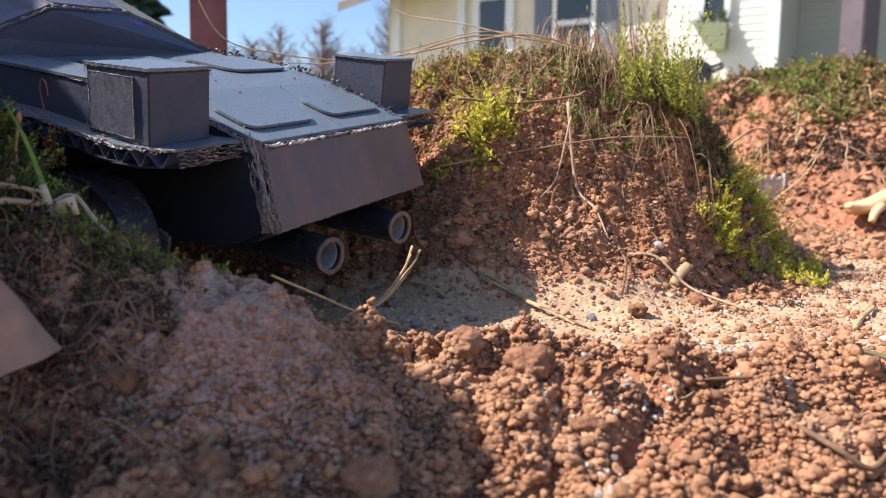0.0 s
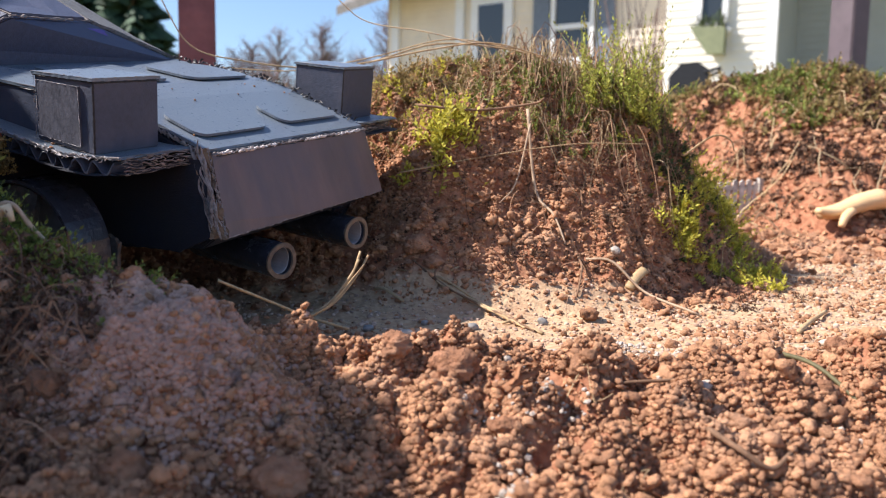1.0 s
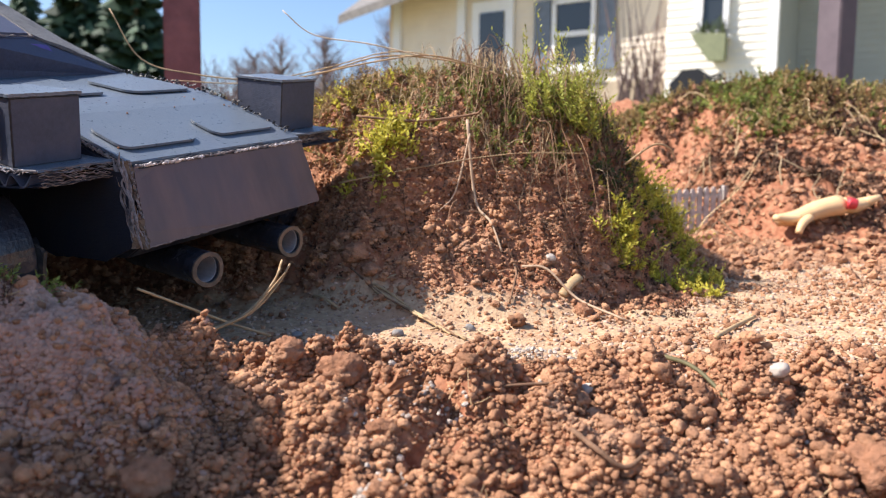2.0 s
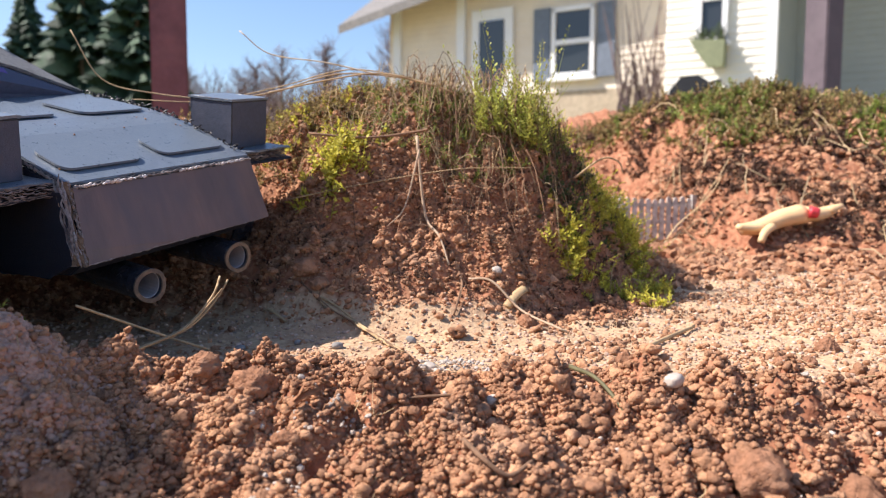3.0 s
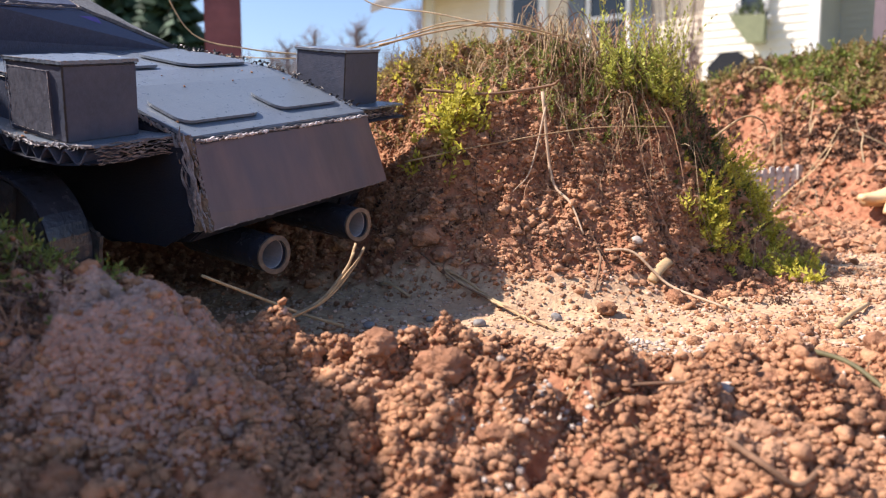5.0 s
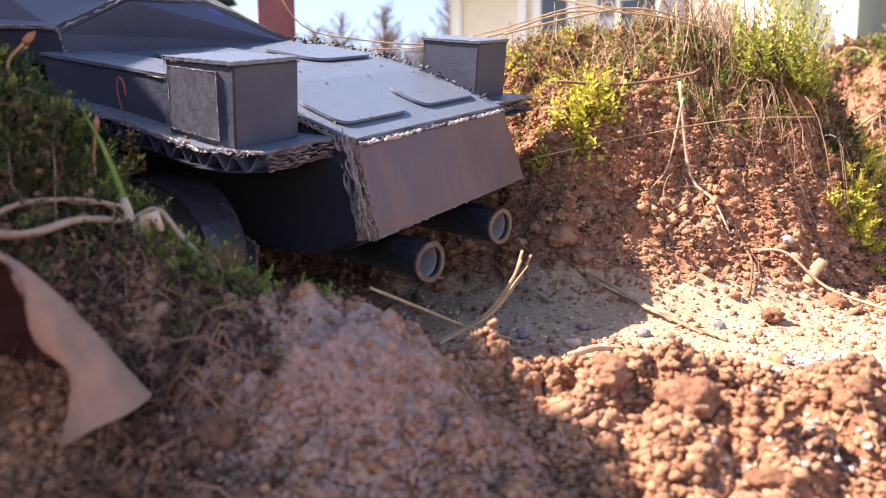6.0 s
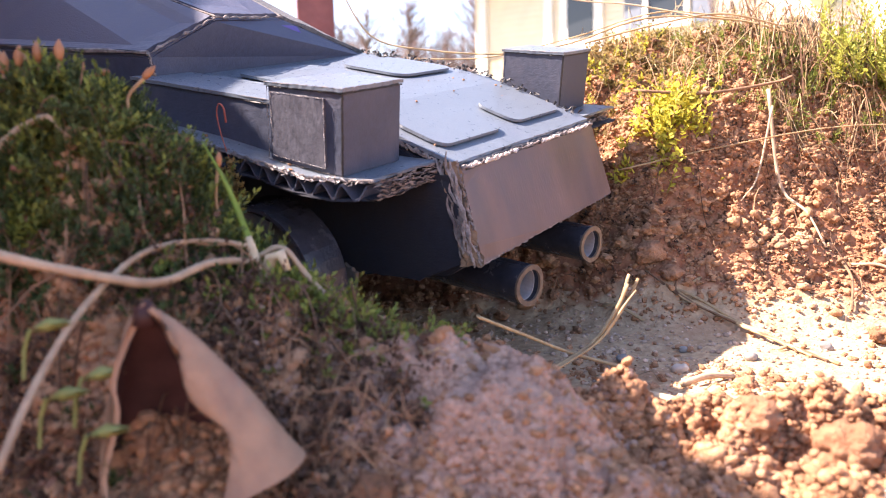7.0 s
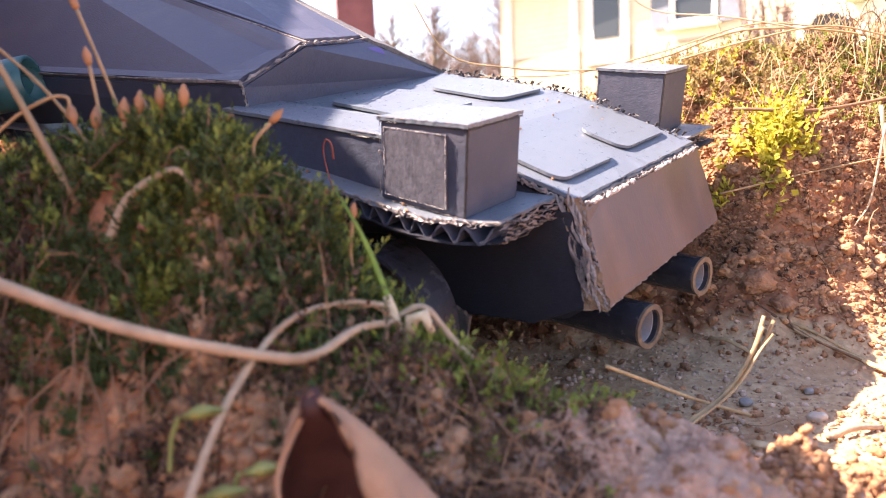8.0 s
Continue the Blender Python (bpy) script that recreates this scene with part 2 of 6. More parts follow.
def soil_material():
    """Red clay and pale sand by the mesh's own 'sand' and 'grass' fields, with grit, damp patches and relief."""
    m = bpy.data.materials.new("soil")
    m.use_nodes = True
    nt = m.node_tree
    b = nt.nodes["Principled BSDF"]
    b.inputs["Specular IOR Level"].default_value = 0.15
    b.inputs["Roughness"].default_value = 0.95
    co = nt.nodes.new("ShaderNodeTexCoord")

    def nz(scale, detail=6):
        n = nt.nodes.new("ShaderNodeTexNoise")
        n.inputs["Scale"].default_value, n.inputs["Detail"].default_value = scale, detail
        nt.links.new(co.outputs["Object"], n.inputs["Vector"])
        return n.outputs["Fac"]

    def rng(src, lo, hi, a=0.0, z=1.0):
        r = nt.nodes.new("ShaderNodeMapRange")
        for k, v in (("From Min", lo), ("From Max", hi), ("To Min", a), ("To Max", z)):
            r.inputs[k].default_value = v
        nt.links.new(src, r.inputs["Value"])
        return r.outputs[0]

    def mix(a, c, f):
        x = nt.nodes.new("ShaderNodeMix")
        x.data_type = "RGBA"
        for sock, v in ((x.inputs["A"], a), (x.inputs["B"], c), (x.inputs["Factor"], f)):
            if isinstance(v, (tuple, float)):
                sock.default_value = v
            else:
                nt.links.new(v, sock)
        return x.outputs["Result"]

    def attr(name):
        a = nt.nodes.new("ShaderNodeAttribute")
        a.attribute_name = name
        return a.outputs["Fac"]

    clay = mix((0.23, 0.088, 0.047, 1), (0.41, 0.195, 0.110, 1), rng(nz(420), 0.35, 0.65))
    clay = mix(clay, (0.46, 0.25, 0.15, 1), rng(nz(70, 4), 0.52, 0.70, 0, 0.6))
    sand = mix((0.42, 0.275, 0.165, 1), (0.58, 0.41, 0.255, 1), rng(nz(700), 0.35, 0.65))
    sand = mix(sand, (0.36, 0.20, 0.12, 1), rng(nz(90, 4), 0.50, 0.68, 0, 0.5))
    add = nt.nodes.new("ShaderNodeMath")
    add.operation = "ADD"
    nt.links.new(attr("sand"), add.inputs[0])
    nt.links.new(rng(nz(160, 5), 0.3, 0.7, -0.3, 0.3), add.inputs[1])
    col = mix(clay, sand, rng(add.outputs[0], 0.35, 0.65))
    lawn = mix((0.20, 0.17, 0.07, 1), (0.36, 0.31, 0.17, 1), rng(nz(6), 0.3, 0.7))
    col = mix(col, lawn, attr("grass"))
    nt.links.new(col, b.inputs["Base Color"])
    bp = nt.nodes.new("ShaderNodeBump")
    bp.inputs["Distance"].default_value = 0.0006
    bp.inputs["Strength"].default_value = 0.9
    nt.links.new(nz(1100, 8), bp.inputs["Height"])
    nt.links.new(bp.outputs[0], b.inputs["Normal"])
    return m


M["soil"] = soil_material()

# ---------- mesh tools ----------
rnd = random.Random(7)
nrng = np.random.default_rng(11)


class Shape:
    """Collects vertices and faces of one mesh."""

    def __init__(self):
        self.v, self.f, self.k, self.slots = [], [], [], 0

    def add(self, verts, faces, slot=0):
        n = len(self.v)
        self.v += [tuple(p) for p in verts]
        self.f += [tuple(i + n for i in q) for q in faces]
        self.k += [slot] * len(faces)
        return self

    def box(self, x0, x1, y0, y1, z0, z1, slot=0, jig=0.0):
        c = [(x, y, z) for z in (z0, z1) for y in (y0, y1) for x in (x0, x1)]
        c = [tuple(a + rnd.uniform(-jig, jig) for a in p) for p in c]
        return self.add(c, [(0, 2, 3, 1), (4, 5, 7, 6), (0, 1, 5, 4), (2, 6, 7, 3), (0, 4, 6, 2), (1, 3, 7, 5)], slot)

    def prism(self, outline, axis, a, b, slot=0):
        """An outline (two coordinates, in the order of the axes left) swept along an axis from a to b."""
        n = len(outline)

        def at(p, s):
            q = list(p)
            q.insert(axis, s)
            return tuple(q)
        return self.add([at(p, a) for p in outline] + [at(p, b) for p in outline],
                        [tuple(range(n))[::-1], tuple(range(n, 2 * n))] + [(i, (i + 1) % n, n + (i + 1) % n, n + i) for i in range(n)], slot)

    def tube(self, path, radius, sides=6, slot=0, cap=True, flat=1.0):
        """A tube along a path; radius: a number or one for each point."""
        pts = [Vector(p) for p in path]
        rad = [radius] * len(pts) if isinstance(radius, (int, float)) else list(radius)
        side, verts = None, []
        for i, p in enumerate(pts):
            way = (pts[min(i + 1, len(pts) - 1)] - pts[max(i - 1, 0)]).normalized()
            if side is None:
                side = way.orthogonal().normalized()
            side = (side - way * side.dot(way)).normalized()
            up = way.cross(side)
            for s in range(sides):
                a = math.tau * s / sides
                verts.append(p + (side * math.cos(a) + up * math.sin(a) * flat) * rad[i])
        faces = [(i * sides + s, i * sides + (s + 1) % sides, (i + 1) * sides + (s + 1) % sides, (i + 1) * sides + s)
                 for i in range(len(pts) - 1) for s in range(sides)]
        if cap:
            faces += [tuple(range(sides))[::-1], tuple((len(pts) - 1) * sides + s for s in range(sides))]
        return self.add(verts, faces, slot)

    def ring(self, centre, axis, r_out, r_in, length, sides=28, slot=0, wob=0.0):
        """A hollow tube with a wall."""
        way = Vector(axis).normalized()
        side = way.orthogonal().normalized()
        up = way.cross(side)
        c, verts = Vector(centre), []
        for d, r in ((0, r_out), (length, r_out), (length, r_in), (0, r_in)):
            for s in range(sides):
                a = math.tau * s / sides
                q = 1 + wob * math.sin(3 * a + 1)
                verts.append(c + way * d + (side * math.cos(a) + up * math.sin(a)) * r * q)
        faces = [(k * sides + s, k * sides + (s + 1) % sides, ((k + 1) % 4) * sides + (s + 1) % sides, ((k + 1) % 4) * sides + s)
                 for k in range(4) for s in range(sides)]
        return self.add(verts, faces, slot)

    def object(self, name, mats, parent=None, label="", smooth=False, bevel=0.0):
        me = bpy.data.meshes.new(name)
        me.from_pydata(self.v, [], self.f)
        mats = mats if isinstance(mats, (list, tuple)) else [mats]
        for m in mats:
            me.materials.append(m)
        if len(mats) > 1:
            me.polygons.foreach_set("material_index", self.k)
        if bevel:
            bm = bmesh.new()
            bm.from_mesh(me)
            bmesh.ops.recalc_face_normals(bm, faces=bm.faces)
            bmesh.ops.bevel(bm, geom=[e for e in bm.edges if e.is_manifold and e.calc_face_angle(0) > 0.5], offset=bevel, segments=2, affect="EDGES")
            bm.to_mesh(me)
            bm.free()
        if smooth:
            me.polygons.foreach_set("use_smooth", [True] * len(me.polygons))
        me.validate()
        me.update()
        ob = new(name, me)
        if parent is not None:
            ob.parent = parent
        if label:
            ob["label"] = label
        return ob


def part(name, shape, mat, parent, label="", **kw):
    return shape.object(name, mat, parent, label, **kw)


def base(name, m, label, category, group="", kind=""):
    """An empty that carries the parts of a thing."""
    ob = new(name)
    ob.matrix_world = m
    ob.empty_display_size = 0.01
    return tagged(ob, label, category, group, kind)


def curve_path(points, steps=6):
    """A smooth path through some points."""
    p = [Vector(q) for q in points]
    if len(p) < 3:
        return [p[0].lerp(p[-1], i / steps) for i in range(steps + 1)]
    p = [2 * p[0] - p[1]] + p + [2 * p[-1] - p[-2]]
    out = []
    for i in range(1, len(p) - 2):
        for s in range(steps):
            t = s / steps
            a, b, c, d = p[i - 1], p[i], p[i + 1], p[i + 2]
            out.append(0.5 * ((2 * b) + (c - a) * t + (2 * a - 5 * b + 4 * c - d) * t * t + (3 * b - a - 3 * c + d) * t ** 3))
    return out + [p[-2]]


# smooth random field on a wrapped lattice
LATTICE = nrng.random((6, 256, 256)) * 2 - 1


def field(x, y, scale, layer=0):
    u, v = np.asarray(x) * scale + 97.3, np.asarray(y) * scale + 41.7
    i, j = np.floor(u).astype(int), np.floor(v).astype(int)
    a, b = u - i, v - j
    a, b = a * a * (3 - 2 * a), b * b * (3 - 2 * b)
    t = LATTICE[layer % 6]
    return (t[i % 256, j % 256] * (1 - a) * (1 - b) + t[(i + 1) % 256, j % 256] * a * (1 - b)
            + t[i % 256, (j + 1) % 256] * (1 - a) * b + t[(i + 1) % 256, (j + 1) % 256] * a * b)


def sm(lo, hi, x):
    t = np.clip((np.asarray(x, float) - lo) / (hi - lo), 0, 1)
    return t * t * (3 - 2 * t)


# ---------- the lie of the land ----------
def berm_mask(x, y):
    """The long bank behind the vehicle."""
    yc = 0.2595 + 0.020 * sm(-0.085, -0.13, x) + 0.006 * field(x, 0 * x, 22, 1)
    draw = np.interp(x, [-0.04, -0.01, 0.023, 0.064, 0.1], [0, 0.008, 0.027, 0.072, 0.1])
    wide = np.maximum(0.030, 0.058 - draw) + 0.014 * sm(-0.080, -0.050, x) * (1 - sm(-0.002, 0.030, x))
    yc = yc + np.maximum(0, draw - 0.028)
    t = np.clip((y - yc + wide) / wide, 0, 1)
    across = np.where(y < yc, t * t * (3 - 2 * t), 1 - 0.8 * sm(yc + 0.015, yc + 0.12, y) if np.ndim(yc) == 0 else 1 - 0.8 * (lambda q: q * q * (3 - 2 * q))(np.clip((y - yc - 0.015) / 0.105, 0, 1)))
    return across * sm(-0.75, -0.4, x) * (1 - sm(-0.004, 0.064, x + 0.008 * field(x, y, 60, 2)))


def ridge_mask(x, y):
    """The bank on the far side of the track."""
    yc = 0.452 + 0.085 * sm(0.118, 0.068, x) + 0.01 * field(x, 0 * x, 12, 3)
    across = np.where(y < yc, sm(yc - 0.125, yc, y), 1 - 0.75 * sm(yc + 0.03, yc + 0.25, y))
    return across * sm(-0.10, 0.10, x) * (1 - 0.6 * sm(0.5, 0.9, x))


def knoll_mask(x, y):
    """The mossy knoll close to the lens."""
    return np.interp(-x, [0.059, 0.1095, 0.1175, 0.130, 0.155, 0.180, 0.200], [0, 0.0222, 0.0300, 0.0375, 0.0425, 0.047, 0.050]) * sm(0.088, 0.123, y) * (1 - sm(0.127, 0.143, y))


def land(x, y):
    x, y = np.asarray(x, float), np.asarray(y, float)
    left = sm(-0.035, -0.085, x)
    z = np.interp(y, [-0.3, 0.03, 0.06, 0.09, 0.107, 0.124, 0.130, 0.148, 0.2, 0.3, 0.6, 1.5], [-0.03, -0.028, -0.022, -0.012, -0.0065, 0.0025, 0.0025, -0.0022, -0.003, 0.001, 0.012, 0.02])
    zl = np.interp(y, [-0.3, 0.03, 0.06, 0.09, 0.107, 0.13, 0.16, 0.2, 0.3, 0.6, 1.5], [-0.03, -0.022, -0.014, -0.002, 0.001, -0.001, -0.0035, -0.0035, 0.001, 0.012, 0.02])
    z = z * (1 - left) + zl * left
    z = z + (0.060 - 0.012 * sm(-0.045, -0.11, x)) * berm_mask(x, y) * (1 + 0.14 * field(x, y, 45, 0)) + 0.074 * ridge_mask(x, y) * (1 + 0.15 * field(x, y, 18, 1)) + knoll_mask(x, y) * (1 + 0.06 * field(x, y, 70, 2))
    z = z - 0.030 * np.exp(-((x + 0.092) / 0.022) ** 2 - ((y - 0.249) / 0.017) ** 2)
    z = z + 0.018 * np.exp(-((x + 0.0465) / 0.013) ** 2 - ((y - 0.2300) / 0.0085) ** 2)
    z = z + 0.0068 * sm(-0.1150, -0.1205, x) * (1 - sm(-0.134, -0.158, x)) * sm(0.106, 0.118, y) * (1 - sm(0.126, 0.140, y))
    # added bank out of view on the left, only to shade the foreground
    shade_bank_z = np.interp(y, [0.0, 0.105, 0.121, 0.135], [0.181, 0.178, 0.167, 0.154])
    z = z + (shade_bank_z - np.maximum(z, 0)) * sm(-0.184, -0.214, x) * sm(-0.02, 0.04, y) * (1 - sm(0.131, 0.141, y)) * (1 - sm(-0.5, -0.9, x))
    # second added bank, further left and unseen, raised to shade the turret
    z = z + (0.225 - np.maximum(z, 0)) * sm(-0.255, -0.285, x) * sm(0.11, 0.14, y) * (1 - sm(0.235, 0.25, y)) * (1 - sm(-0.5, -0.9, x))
    z = z + 0.0075 * np.exp(-((x + 0.0805) / 0.011) ** 2 - ((y - 0.113) / 0.010) ** 2)
    return z


def sandy(x, y):
    """How sandy the track is: 1 on it, 0 on the banks."""
    x, y = np.asarray(x, float), np.asarray(y, float)
    track = sm(0.126, 0.158, y + 0.010 * sm(0.02, 0.08, x) + 0.006 * field(x, y, 60, 1)) * (1 - sm(0.205, 0.222, y - 0.09 * sm(0.02, 0.09, x)))
    return np.clip(track * (1 - 4 * berm_mask(x, y)) * (1 - 4 * ridge_mask(x, y)) * (1 - 30 * knoll_mask(x, y)) * (1 - 2.5 * np.exp(-((x + 0.0465) / 0.017) ** 2 - ((y - 0.2300) / 0.013) ** 2)), 0, 1)


def rough(x, y):
    return 0.25 + 0.75 * (1 - sandy(x, y))


def relief(x, y):
    near = np.exp(-np.maximum(0, np.hypot(x, y - 0.15) - 0.25) / 0.3) * (1 + 1.4 * ridge_mask(x, y))
    r = rough(x, y) * near
    lumps = np.abs(field(x, y, 210, 3)) * 0.0024 + np.abs(field(x, y, 95, 4)) * 0.0034 + field(x, y, 480, 5) * 0.0007
    r = r * (1 + 0.75 * (1 - sm(0.128, 0.145, y)) * sm(-0.11, -0.085, x))
    r = r * (1 + 0.9 * np.clip(4 * berm_mask(x, y), 0, 1) * sm(-0.12, -0.08, x))
    return r * (lumps - 0.0021) + 0.0012 * field(x, y, 30, 2) * near


def ground_z(x, y):
    return float(land(x, y) + relief(x, y))


# ---------- ground ----------
def spaced(lo, hi, step, far_lo, far_hi, grow=1.13):
    core = list(np.arange(lo, hi + step / 2, step))
    up, s = [core[-1]], step
    while up[-1] < far_hi:
        s *= grow
        up.append(up[-1] + s)
    down, s = [core[0]], step
    while down[-1] > far_lo:
        s *= grow
        down.append(down[-1] - s)
    return np.array(down[:0:-1] + core + up[1:])


def build_ground():
    xs, ys = spaced(-0.23, 0.22, 0.00115, -90, 90), spaced(0.05, 0.33, 0.00115, -60, 140)
    X, Y = np.meshgrid(xs, ys)
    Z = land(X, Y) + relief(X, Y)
    far = sm(1.2, 14.0, np.hypot(X, Y))
    Z = Z + far * 0.75 * sm(1, 14, Y)
    nx, ny = len(xs), len(ys)
    me = bpy.data.meshes.new("ground")
    verts = np.stack([X.ravel(), Y.ravel(), Z.ravel()], 1)
    i = np.arange(nx * ny).reshape(ny, nx)
    quads = np.stack([i[:-1, :-1], i[:-1, 1:], i[1:, 1:], i[1:, :-1]], -1).reshape(-1, 4)
    me.vertices.add(len(verts))
    me.vertices.foreach_set("co", verts.ravel())
    me.loops.add(quads.size)
    me.loops.foreach_set("vertex_index", quads.ravel())
    me.polygons.add(len(quads))
    me.polygons.foreach_set("loop_start", np.arange(0, quads.size, 4))
    me.polygons.foreach_set("use_smooth", np.ones(len(quads), bool))
    me.update()
    me.validate()
    for name, vals in (("sand", sandy(X, Y)), ("grass", sm(0.75, 1.3, np.hypot(X, Y)))):
        a = me.attributes.new(name, "FLOAT", "POINT")
        a.data.foreach_set("value", np.ascontiguousarray(vals.ravel(), dtype=np.float32))
    me.materials.append(M["soil"])
    ob = new("ground", me)
    tagged(ob, "red clay soil banks round a pale sandy track, running out to dry lawn, plus unseen shade banks", "ground", kind="structure")


build_ground()


def ball(level):
    """Vertices and triangles of a round pebble."""
    bm = bmesh.new()
    bmesh.ops.create_icosphere(bm, subdivisions=level, radius=1.0)
    v = np.array([p.co[:] for p in bm.verts])
    f = np.array([[q.index for q in p.verts] for p in bm.faces])
    bm.free()
    return v, f


BALL = {1: ball(1), 2: ball(2), 3: ball(3), 4: ball(4)}


def big_mesh(name, verts, tris, mat, smooth=True):
    me = bpy.data.meshes.new(name)
    me.vertices.add(len(verts))
    me.vertices.foreach_set("co", np.ascontiguousarray(verts, dtype=np.float32).ravel())
    me.loops.add(tris.size)
    me.loops.foreach_set("vertex_index", tris.ravel().astype(np.int32))
    me.polygons.add(len(tris))
    me.polygons.foreach_set("loop_start", np.arange(0, tris.size, tris.shape[1], dtype=np.int32))
    me.polygons.foreach_set("use_smooth", np.full(len(tris), smooth))
    me.update()
    me.validate()
    me.materials.append(mat)
    return new(name, me)


def lumps(places, sizes, level, rough_amount, sink, squash=0.8):
    """Many crumbs in one go: each a ball with knobs on it, turned and sunk into the ground."""
    v, f = BALL[level]
    n = len(places)
    kinds = 60
    k = nrng.integers(0, kinds, n)
    forms = []
    for _ in range(kinds):
        d = nrng.normal(size=(9, 3))
        d /= np.linalg.norm(d, axis=1)[:, None]
        knob = np.max(np.clip((v @ d.T - 0.62) / 0.38, 0, 1) ** 0.6 * nrng.uniform(0.4, 1.0, 9), axis=1)
        bulge = 1 - rough_amount * 0.45 + rough_amount * 0.8 * knob + nrng.normal(0, rough_amount * 0.13, len(v))
        turn = np.linalg.qr(nrng.normal(size=(3, 3)))[0]
        forms.append((v * bulge[:, None] * nrng.uniform(0.7, 1.2, 3)) @ turn)
    p = np.array(forms)[k]
    a = nrng.uniform(0, math.tau, n)
    ca, sa = np.cos(a), np.sin(a)
    q = np.stack([p[:, :, 0] * ca[:, None] - p[:, :, 1] * sa[:, None], p[:, :, 0] * sa[:, None] + p[:, :, 1] * ca[:, None], p[:, :, 2] * squash], -1)
    q = q * sizes[:, None, None] + places[:, None, :]
    q[:, :, 2] += (sizes * sink)[:, None]
    t = f[None] + (np.arange(n) * len(v))[:, None, None]
    return q.reshape(-1, 3), t.reshape(-1, 3)


def scatter(n, x0, x1, y0, y1, weight):
    x, y = nrng.uniform(x0, x1, n * 4), nrng.uniform(y0, y1, n * 4)
    keep = nrng.random(n * 4) < weight(x, y)
    x, y = x[keep][:n], y[keep][:n]
    return np.stack([x, y, land(x, y) + relief(x, y)], 1)


# crumbs of clay on the banks, grit on the track
def bank_weight(x, y):
    return np.clip(0.07 + 0.93 * (1 - sandy(x, y)), 0, 1) * np.clip(0.55 + 0.7 * field(x, y, 38, 1), 0.25, 1) * (1 - 0.93 * sm(0.010, 0.024, knoll_mask(x, y))) * (1 - 0.95 * np.exp(-((x + 0.082) / 0.014) ** 2 - ((y - 0.114) / 0.010) ** 2))


def near_weight(x, y):
    return bank_weight(x, y) * np.exp(-np.maximum(0, y - 0.17) / 0.05)


for name, n, span, lo, hi, level, weight, smooth_it in (
        ("clay_lumps", 620, (-0.16, 0.14, 0.085, 0.27), 0.0010, 0.0019, 3, bank_weight, True),
        ("clay_crumbs", 8000, (-0.20, 0.17, 0.07, 0.30), 0.0006, 0.0014, 2, bank_weight, True),
        ("small_clay_crumbs", 24000, (-0.20, 0.15, 0.07, 0.29), 0.00035, 0.0008, 1, bank_weight, False),
        ("clay_granules", 60000, (-0.12, 0.105, 0.075, 0.140), 0.00028, 0.00080, 1, near_weight, True),
        ("far_clay_crumbs", 26000, (0.0, 0.42, 0.26, 0.5), 0.0007, 0.0026, 1, bank_weight, False)):
    at = scatter(n, *span, weight)
    size = lo + (hi - lo) * nrng.random(len(at)) ** 2.2
    at[:, 2] += size * nrng.uniform(-0.3, 1.6 if name == "clay_granules" else 0.5, len(at))
    v, t = lumps(at, size, level, 0.95, 0.25)
    tagged(big_mesh(name, v, t, M["crumb"], smooth_it), "loose crumbs of red clay lying on the soil", "soil crumbs", kind="stuff")

at = scatter(14000, -0.16, 0.16, 0.12, 0.30, lambda x, y: 0.04 + 0.9 * sandy(x, y))
v, t = lumps(at, 0.00018 + 0.0006 * nrng.random(len(at)) ** 4, 1, 0.3, 0.2)
tagged(big_mesh("sand_grit", v, t, M["grit"]), "coarse pale sand grains strewn over the track", "sand", kind="stuff")
at = scatter(9000, -0.075, 0.17, 0.132, 0.300, lambda x, y: np.clip(sandy(x, y) * 1.5, 0, 1) * np.clip(0.35 + 1.2 * field(x, y, 75, 3), 0.05, 1))
v, t = lumps(at, 0.00024 + 0.0009 * nrng.random(len(at)) ** 4, 1, 0.9, 0.3)
tagged(big_mesh("track_crumbs", v, t, M["crumb"], True), "small red clay crumbs trodden into the sandy track", "soil crumbs", kind="stuff")
at = scatter(14000, -0.130, -0.035, 0.076, 0.126, lambda x, y: np.clip(0.35 + field(x, y, 90, 2), 0.1, 1) * (1 - 0.97 * np.exp(-((x + 0.081) / 0.015) ** 2 - ((y - 0.115) / 0.011) ** 2)))
v, t = lumps(at, 0.00035 + 0.0008 * nrng.random(len(at)) ** 4, 1, 0.9, 0.4)
tagged(big_mesh("bank_crumbs", v, t, M["crumb"], True), "coarse crumbs of clay down the near bank", "soil crumbs", kind="stuff")
at = scatter(420, -0.095, 0.030, 0.208, 0.252, lambda x, y: np.clip(berm_mask(x, y) * 2.5, 0, 1) * np.clip(0.4 + field(x, y, 55, 4), 0.1, 1))
v, t = lumps(at, 0.0007 + 0.0016 * nrng.random(len(at)) ** 3, 3, 1.1, 0.1)
tagged(big_mesh("slope_clods", v, t, M["crumb"], False), "rough clods of red clay down the bank's slope", "soil crumbs", kind="stuff")
at = scatter(26000, -0.10, 0.06, 0.200, 0.262, lambda x, y: np.clip(berm_mask(x, y) * 3, 0, 1) * np.clip(0.6 + 0.9 * field(x, y, 70, 3), 0.15, 1))
size = 0.00022 + 0.00062 * nrng.random(len(at)) ** 2.4
at[:, 2] += size * nrng.uniform(-0.2, 1.2, len(at))
v, t = lumps(at, size, 1, 1.0, 0.2)
tagged(big_mesh("slope_granules", v, t, M["crumb"], False), "fine granules of red clay over the bank's slope", "soil crumbs", kind="stuff")
